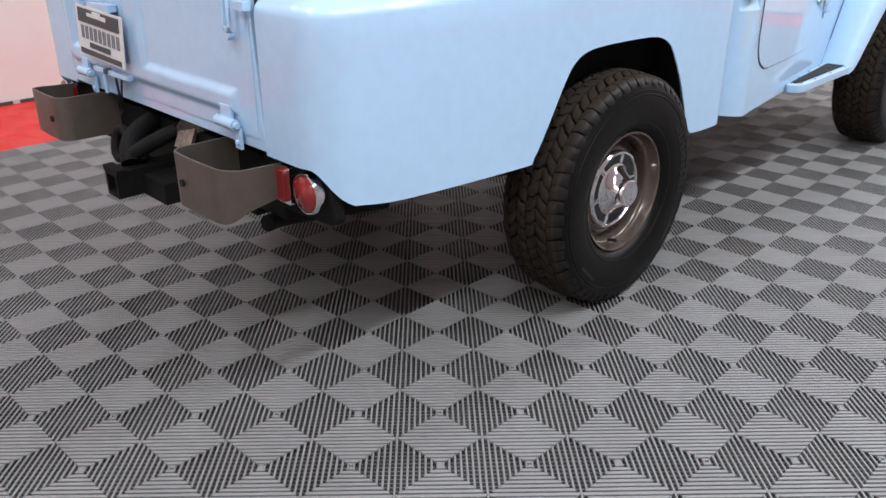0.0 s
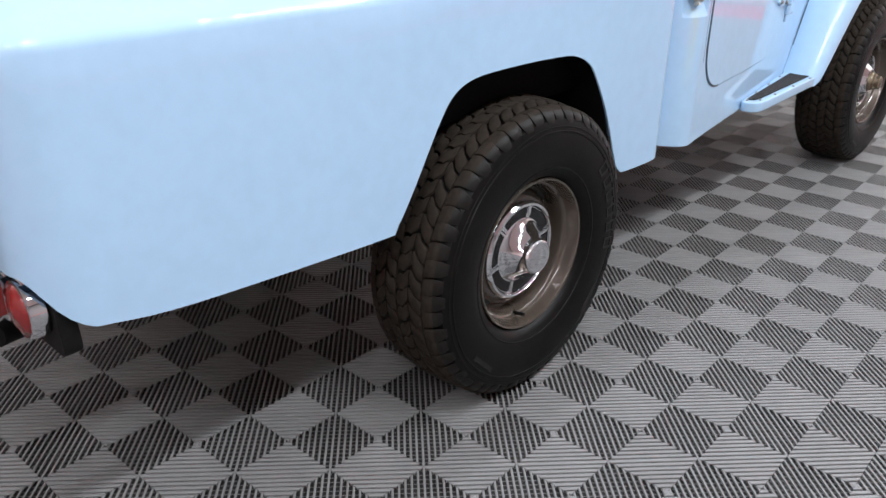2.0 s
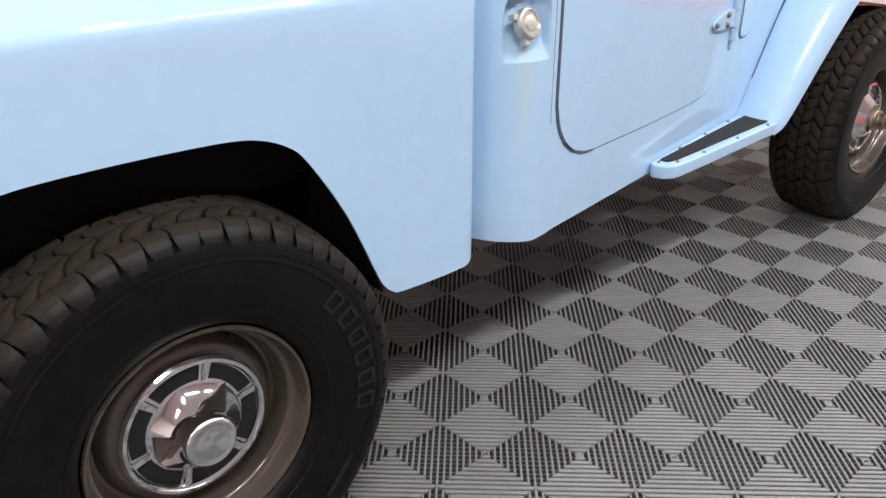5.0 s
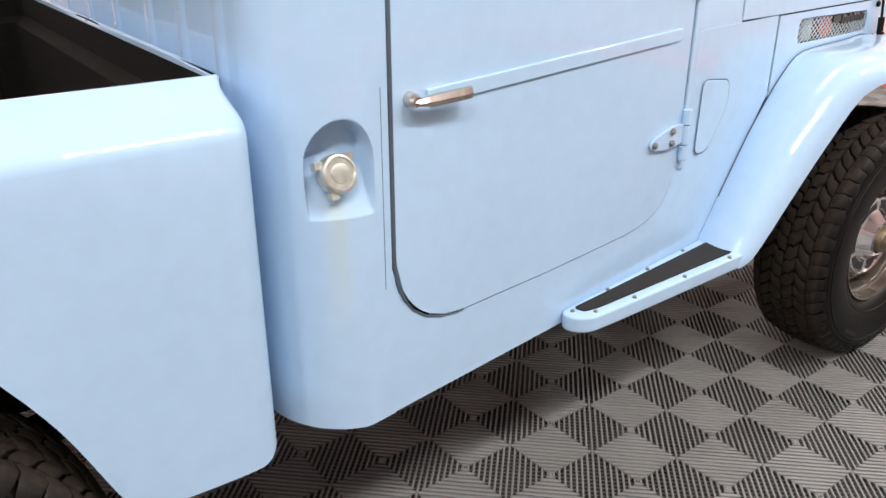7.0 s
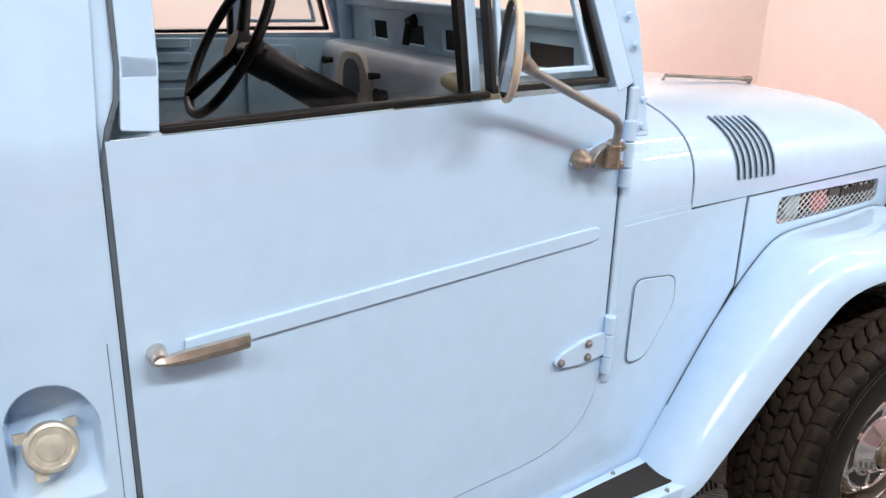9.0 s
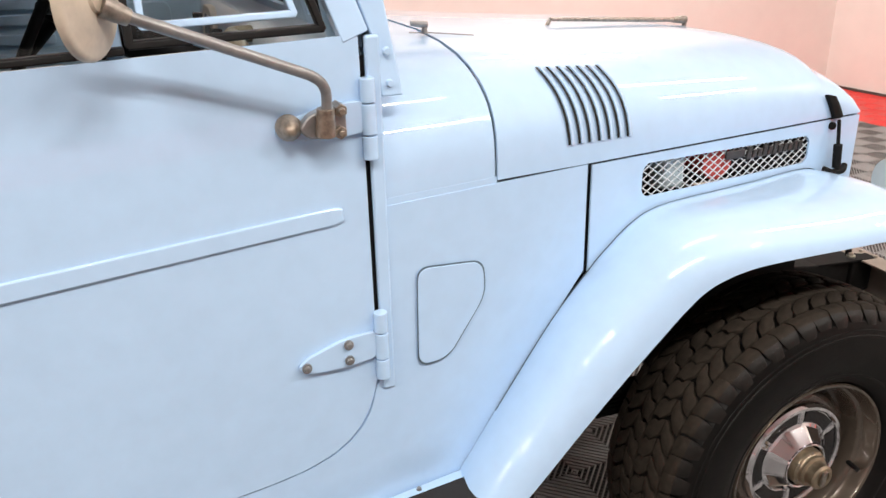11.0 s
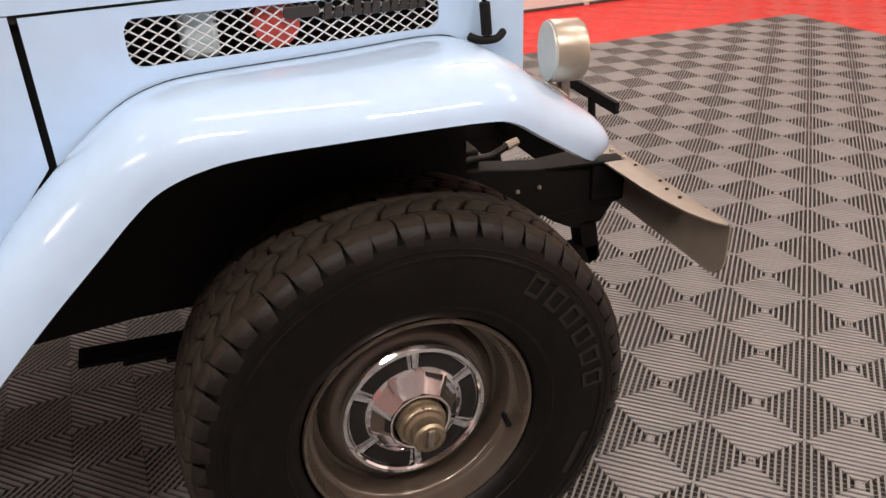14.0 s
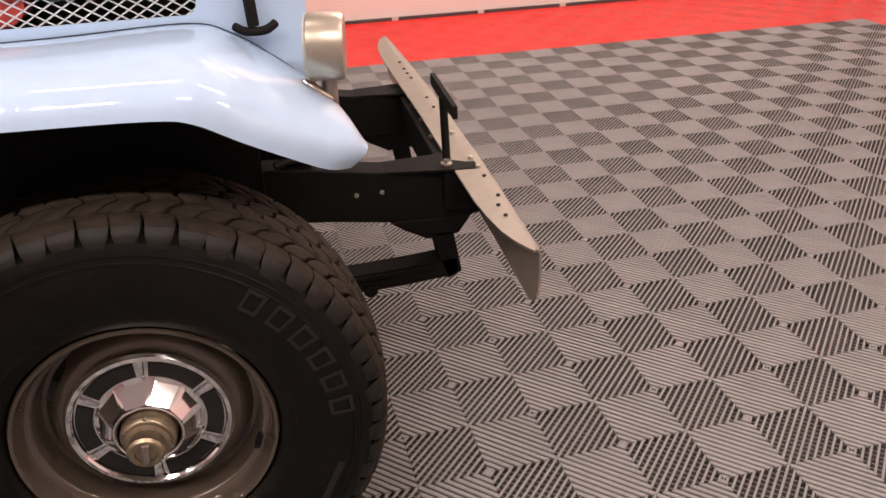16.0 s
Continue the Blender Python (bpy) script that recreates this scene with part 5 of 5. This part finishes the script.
rod(bm, (2.545, -0.45, 1.008), (2.545, -0.518, 1.008), 0.036, n=24)
part("oil_canister", bm, REDBOX, truck, "red round canister")

# -- wings --
WING_IN = [(1.900, 0.500), (1.915, 0.520), (1.97, 0.590), (2.031, 0.667), (2.12, 0.775), (2.205, 0.858), (2.25, 0.895), (2.30, 0.929), (2.35, 0.948), (2.42, 0.955), (2.62, 0.954), (2.80, 0.955), (2.862, 0.935), (2.914, 0.899), (2.965, 0.862), (3.010, 0.828), (3.034, 0.793)]
WING_LIP = [(1.918, 0.482), (1.955, 0.502), (2.004, 0.550), (2.075, 0.625), (2.164, 0.716), (2.245, 0.793), (2.295, 0.841), (2.335, 0.872), (2.39, 0.893), (2.46, 0.903), (2.62, 0.905), (2.765, 0.902), (2.815, 0.891), (2.868, 0.856), (2.925, 0.818), (2.982, 0.780), (3.018, 0.763)]
WING_Y = [0.762, 0.770, 0.772, 0.772, 0.772, 0.772, 0.774, 0.778, 0.785, 0.793, 0.800, 0.80, 0.795, 0.778, 0.752, 0.718, 0.680]
WING_YI = [side_y(x) + 0.001 for x, z in WING_IN[:14]] + [0.492, 0.535, 0.615]
for sgn in (-1, 1):
    a = smooth_line([(x, y, z) for (x, z), y in zip(WING_IN, WING_YI)], 5)
    b = smooth_line([(x, y, z) for (x, z), y in zip(WING_LIP, WING_Y)], 5)
    rows = []
    for i in range(len(a)):
        d = (a[min(i + 1, len(a) - 1)] - a[max(i - 1, 0)]).normalized()
        n = Vector((-d.z, 0, d.x)).normalized()
        f = i / (len(a) - 1)
        crown = lerp(f, [(0.0, 0.024), (0.15, 0.030), (0.60, 0.030), (0.80, 0.020), (1.0, 0.022)])
        dn = (b[i] - a[i]).dot(n)
        p0, p3 = a[i], b[i]
        p1 = p0 + Vector((0, 0.62 * (p3.y - p0.y), 0)) + n * crown + d * (b[i] - a[i]).dot(d) * 0.3
        p2 = p3 - Vector((0, 0.02 * (p3.y - p0.y), 0)) + n * (crown * 0.55 - dn * 0.9)
        row = []
        for k in range(15):
            t = k / 14
            v = (1 - t) ** 3 * p0 + 3 * t * (1 - t) ** 2 * p1 + 3 * t * t * (1 - t) * p2 + t**3 * p3
            row.append((v.x, sgn * v.y, v.z))
        inb = p3 - Vector((0, 0.012, 0)) - n * 0.004
        row.append((inb.x, sgn * inb.y, inb.z))
        rows.append(row)
    bm = bmesh.new()
    grid(bm, rows)
    part("front_wing", bm, PAINT, truck, "sky-blue curved front wing", solid=0.004)
    bm = bmesh.new()
    s0 = [Vector((p.x, p.y, p.z)) for p in a[12:70]]
    grid(bm, [[(p.x, sgn * (p.y + o), p.z + o * 0.5) for p in s0] for o in (-0.002, 0.0045)])
    part("wing_seam", bm, SEAM, truck)
    # dark inner wing
    hx = [(2.0, 0.56), (2.15, 0.70), (2.30, 0.86), (2.42, 0.915), (2.80, 0.905), (2.88, 0.86)]
    bm = bmesh.new()
    grid(bm, [[(x, sgn * y, z) for x, z in hx] for y in (0.735, 0.6, 0.44)])
    bm.faces.new([bm.verts.new((x, sgn * 0.44, z)) for x, z in hx + [(2.88, 0.55), (2.0, 0.5)]])
    part("wing_liner", bm, BLACK, truck, "black inner wing", solid=0.003)
    # side step
    inn = lambda x: side_y(x) + 0.002
    outl = [(1.345, inn(1.345)), (1.335, 0.735), (1.345, 0.765), (1.375, 0.782), (1.45, 0.781), (1.945, 0.760), (1.945, inn(1.945))]
    bm = bmesh.new()
    plate(bm, [(p.x, sgn * p.y, 0.520) for p in rounded(outl, 0.02, 4)], (0, 0, 1), 0.038)
    st = part("side_step", bm, PAINT, truck, "sky-blue side step with black grip pad", bevel=0.006)
    bm = bmesh.new()
    plate(bm, [(p.x, sgn * p.y, 0.524) for p in rounded([(1.372, 0.727), (1.378, 0.752), (1.42, 0.757), (1.915, 0.738), (1.918, 0.660)], 0.008, 3)], (0, 0, 1), 0.004)
    part("grip_pad", bm, GRIP, st, "black grip pad", bevel=0.001)
    for bx, by in ((1.36, 0.735), (1.52, 0.768), (1.70, 0.762), (1.88, 0.755), (1.50, 0.705), (1.66, 0.682), (1.82, 0.658), (1.93, 0.65), (1.40, 0.765)):
        bm = bmesh.new()
        rod(bm, (bx, sgn * by, 0.518), (bx, sgn * by, 0.5245), 0.006, 0.004, n=10)
        part("step_bolt", bm, GREY_ARM, st)
    # turn lamp on the wing
    bm = bmesh.new()
    d = Vector((0.985, sgn * 0.16, -0.03)).normalized()
    c = Vector((2.975, sgn * 0.575, 0.925))
    tq = d.to_track_quat("Z", "Y").to_matrix().to_4x4()
    prof = [(0.0, 0.0), (0.047, 0.0), (0.051, 0.004), (0.051, 0.052), (0.047, 0.058), (0.0, 0.058)]
    rows = [[Matrix.Translation(c) @ tq @ Vector((r * math.cos(t), r * math.sin(t), h)) for t in [math.tau * k / 36 for k in range(37)]] for r, h in prof]
    grid(bm, rows)
    bmesh.ops.remove_doubles(bm, verts=bm.verts, dist=1e-5)
    tl = part("turn_lamp", bm, SILVER, truck, "round silver turn lamp on the wing")
    bm = bmesh.new()
    rod(bm, c - d * 0.0008, c + d * 0.002, 0.0485, n=36)
    part("lamp_back", bm, SILVER_F, tl, "pale flat lamp back")
    bm = bmesh.new()
    rod(bm, c + d * 0.03 + Vector((0, 0, -0.10)), c + d * 0.03 + Vector((0, 0, -0.044)), 0.012)
    part("lamp_foot", bm, RUSTY, tl, "tarnished lamp foot")
    bm = bmesh.new()
    bmesh.ops.create_uvsphere(bm, u_segments=16, v_segments=10, radius=1, matrix=pose(2.985, sgn * 0.592, 0.862, 0, 38, 0) @ Matrix.Diagonal((0.030, 0.013, 0.007, 1)))
    part("foot_cover", bm, RUSTY_CHROME, tl, "worn chrome foot cover")

# -- filler cap --
bm = bmesh.new()
fq = Vector((0.10, -0.93, 0.36)).normalized().to_track_quat("Z", "Y").to_matrix().to_4x4()
fc = Matrix.Translation((0.780, -0.770, 0.950)) @ fq @ Matrix.Scale(0.86, 4)
prof = [(0.030, 0.0), (0.036, 0.004), (0.037, 0.022), (0.034, 0.027), (0.030, 0.028), (0.027, 0.025), (0.020, 0.025), (0.018, 0.028), (0.012, 0.029), (0.0, 0.029)]
grid(bm, [[fc @ Vector((r * math.cos(t), r * math.sin(t), h)) for t in [math.tau * k / 36 for k in range(37)]] for r, h in prof])
for t in (-2.0, 2.6, 0.7):
    box(bm, fc @ Vector((0.041 * math.cos(t), 0.041 * math.sin(t), 0.010)), (0.014, 0.012, 0.014), fq)
part("filler_cap", bm, CAPM, truck, "worn metal fuel filler cap")

# -- door mirror on the right hinge --
bm = bmesh.new()
tube(bm, smooth_line([(1.440, -0.785, 1.390), (1.53, -0.762, 1.352), (1.64, -0.738, 1.305), (1.670, -0.729, 1.291), (1.685, -0.722, 1.277), (1.690, -0.716, 1.258), (1.687, -0.712, 1.226)], 5), 0.0074, 12)
arm = part("mirror_arm", bm, GREY_ARM, truck, "grey bent mirror arm")
bm = bmesh.new()
md = Vector((0.905, -0.42, -0.05)).normalized()
mq = Matrix.Translation((1.418, -0.797, 1.412)) @ md.to_track_quat("Z", "Y").to_matrix().to_4x4()
prof = [(0.0, 0.008), (0.018, 0.008), (0.020, 0.004), (0.050, 0.003), (0.054, 0.0005), (0.066, 0.0), (0.071, -0.002), (0.073, -0.005), (0.073, -0.010), (0.070, -0.012), (0.066, -0.0105), (0.0, -0.0105)]
grid(bm, [[mq @ Vector((r * math.cos(t), r * math.sin(t), h)) for t in [math.tau * k / 40 for k in range(41)]] for r, h in prof])
mh = part("mirror_head", bm, CREAM, arm, "round cream mirror back")
bm = bmesh.new()
rod(bm, mq @ Vector((0, 0, -0.0122)), mq @ Vector((0, 0, -0.0105)), 0.066, n=36)
part("mirror_glass", bm, material("mirror_silver", (0.45, 0.46, 0.47), 0.03, metal=1.0), mh, "round mirror glass")
bm = bmesh.new()
rod(bm, (1.452, -0.790, 1.385), (1.425, -0.797, 1.400), 0.010, 0.014)
part("mirror_joint", bm, RUSTY, mh)
sy = lambda x, o: -side_y(x) - o
bm = bmesh.new()
rod(bm, (1.688, sy(1.688, 0.050), 1.244), (1.686, sy(1.686, 0.046), 1.204), 0.0125, 0.0145, n=20)
mb = part("mirror_bracket", bm, CLAMP, truck, "tarnished mirror clamp on the hinge", bevel=0.0015)
bm = bmesh.new()
tp = rounded([(1.722, 1.197), (1.722, 1.243), (1.690, 1.241), (1.664, 1.232), (1.650, 1.214), (1.664, 1.200), (1.690, 1.196)], 0.008)
plate(bm, [(p.x, sy(p.x, 0.036), p.y) for p in tp], (0, -1, 0), 0.022)
part("clamp_plate", bm, GREY_ARM, mb, bevel=0.004)
for bx, bz, rr in ((1.710, 1.205, 0.0105), (1.712, 1.236, 0.0105)):
    bm = bmesh.new()
    rod(bm, (bx, sy(bx, 0.014), bz), (bx, sy(bx, 0.046), bz), rr, rr * 0.92, n=6)
    rod(bm, (bx, sy(bx, 0.046), bz), (bx, sy(bx, 0.053), bz), rr * 0.6, rr * 0.45, n=12)
    part("clamp_bolt", bm, CLAMP, mb, bevel=0.0015)
bm = bmesh.new()
dome = [(0.0185, 0.010), (0.0188, 0.018), (0.0170, 0.022), (0.0125, 0.031), (0.0085, 0.039), (0.0040, 0.0425), (0.0, 0.043)]
grid(bm, [[(1.640 + r * math.cos(t), sy(1.640, o), 1.216 + r * math.sin(t)) for t in [math.tau * k / 18 for k in range(19)]] for r, o in dome])
part("domed_nut", bm, CLAMP, mb, "brown tarnished domed nut")

# -- front bumper and chassis end --
bump = pose(3.262, 0.012, 0.600, 2.4, 0, 2.2)
bm = bmesh.new()
half = [(0.0, 0.072), (0.30, 0.072), (0.40, 0.070), (0.47, 0.068), (0.54, 0.061), (0.60, 0.050), (0.640, 0.036), (0.662, 0.025), (0.680, 0.014)]
rows = []
for y, w in [(-y, w) for y, w in half[::-1]] + half[1:]:
    f = abs(y) / 0.680
    low = -0.128 + 0.030 * max(0.0, (f - 0.94) / 0.06) ** 2
    xf = 0.060 - 0.016 * f * f
    rows.append([(xf - w, y, -0.004), (xf - w, y, 0.0), (xf - w * 0.5, y, 0.001), (xf - min(0.010, 0.6 * w), y, 0.001), (xf - min(0.003, 0.2 * w), y, -0.002), (xf, y, -0.010), (xf + 0.001, y, low * 0.5), (xf, y, low + 0.006), (xf - 0.004, y, low)])
grid(bm, rows)
bumper = part("front_bumper", bm, TAUPE, truck, "taupe pressed-steel front bumper with holes", solid=0.004)
bumper.matrix_basis = bump
# small black discs paint in the dark of the holes; larger ones are bolts
for y, dx, big in ((-0.549, 0.0, 0), (-0.506, 0.0, 0), (-0.467, 0.012, 0), (-0.377, 0.012, 0), (-0.333, 0.012, 1), (-0.286, 0.010, 1), (-0.143, 0.008, 1), (-0.063, 0.008, 0), (0.03, 0.008, 0), (0.10, 0.008, 0), (0.26, 0.004, 0), (0.30, 0.002, 0), (0.34, 0.002, 0), (0.40, 0.002, 0)):
    bm = bmesh.new()
    rod(bm, (0.022 + dx, y, 0.002), (0.022 + dx, y, 0.0070 if big else 0.0040), 0.0065 if big else 0.0040, 0.0045 if big else 0.0040, n=12)
    part("bumper_bolt" if big else "bumper_hole_shade", bm, SILVER if big else DARK, bumper)
bm = bmesh.new()
rod(bm, (3.252, -0.278, 0.585), (3.250, -0.265, 0.725), 0.0085)
box(bm, (3.252, -0.26, 0.729), (0.010, 0.215, 0.026), pose(0, 0, 0, 2, 0, 0))
post = part("lamp_bracket_post", bm, BLACK, truck, "black T-shaped lamp bracket", bevel=0.001)
bm = bmesh.new()
rod(bm, (3.249, -0.289, 0.588), (3.249, -0.289, 0.593), 0.012, n=20)
rod(bm, (3.249, -0.289, 0.593), (3.249, -0.289, 0.600), 0.0075, 0.007, n=6)
part("post_bolt", bm, SILVER, post)
for sgn in (-1, 1):
    bm = bmesh.new()
    side = [(2.70, 0.485), (2.88, 0.50), (3.0, 0.490), (3.13, 0.472), (3.30, 0.470), (3.335, 0.480), (3.335, 0.560), (3.20, 0.582), (3.10, 0.590), (2.98, 0.608), (2.90, 0.618), (2.70, 0.625)]
    plate(bm, [(x, sgn * 0.298, z) for x, z in side], (0, sgn, 0), 0.065)
    horn = part("frame_horn", bm, BLACK, truck, "black chassis horn", bevel=0.004)
    bm = bmesh.new()
    plate(bm, [(p.x, sgn * p.y, 0.5885) for p in rounded([(3.12, 0.298), (3.31, 0.325), (3.31, 0.205), (3.22, 0.225), (3.16, 0.232), (3.12, 0.235)], 0.012, 3)], (0, 0, 1), 0.006)
    part("gusset", bm, BLACK, horn, bevel=0.001)
    bm = bmesh.new()
    plate(bm, [(x, sgn * 0.300, z) for x, z in ((3.12, 0.474), (3.30, 0.472), (3.27, 0.430), (3.20, 0.425), (3.15, 0.452))], (0, sgn, 0), 0.06)
    plate(bm, [(x, sgn * 0.300, z) for x, z in ((3.212, 0.44), (3.258, 0.44), (3.276, 0.335), (3.244, 0.320), (3.225, 0.372))], (0, sgn, 0), 0.055)
    part("spring_shackle", bm, BLACK, truck, "black spring shackle", bevel=0.004)
    bm = bmesh.new()
    line = [(3.265, 0.350), (3.15, 0.340), (3.05, 0.335), (2.9, 0.330), (2.75, 0.345)]
    grid(bm, [[(x, sgn * y, z + o) for x, z in line] for y, o in ((0.300, 0.022), (0.300, -0.022), (0.245, -0.022), (0.245, 0.022), (0.300, 0.022))])
    rod(bm, (3.07, sgn * 0.303, 0.315), (3.07, sgn * 0.24, 0.315), 0.016)
    part("shackle_arm", bm, BLACK, truck, "black spring arm", bevel=0.002)
    for bx, bz in ((3.056, 0.545), (3.109, 0.546)):
        bm = bmesh.new()
        rod(bm, (bx, sgn * 0.297, bz), (bx, sgn * 0.302, bz), 0.0055, 0.004)
        part("rivet", bm, SILVER, horn)
bm = bmesh.new()
box(bm, (3.275, 0, 0.535), (0.075, 0.62, 0.09))
box(bm, (2.95, 0, 0.61), (0.05, 0.56, 0.08))
part("front_crossmember", bm, BLACK, truck, "black front crossmember", bevel=0.006)
for sgn in (-1, 1):
    bm = bmesh.new()
    tube(bm, smooth_line([(2.90, sgn * 0.30, 0.628), (2.95, sgn * 0.285, 0.634), (3.00, sgn * 0.275, 0.630), (3.045, sgn * 0.262, 0.640)], 5), 0.008, 10)
    hose = part("brake_hose", bm, GASKET, truck, "black rubber hose on the chassis horn")
    bm = bmesh.new()
    rod(bm, (3.045, sgn * 0.262, 0.640), (3.075, sgn * 0.254, 0.646), 0.0105, 0.009, 8)
    part("hose_fitting", bm, SILVER, hose, "pale metal hose fitting")
for yy in (-0.10, 0.02, 0.14):
    bm = bmesh.new()
    rod(bm, (3.255, yy, 0.580), (3.255, yy, 0.586), 0.006)
    part("crossmember_bolt", bm, SILVER, truck)

# -- near floor tiles, one by one --
for i, j in near:
    t = new("floor_tile", tile_mesh)
    t.parent = floor
    t.location = (2 * CHECK * i, 2 * CHECK * j, 0)
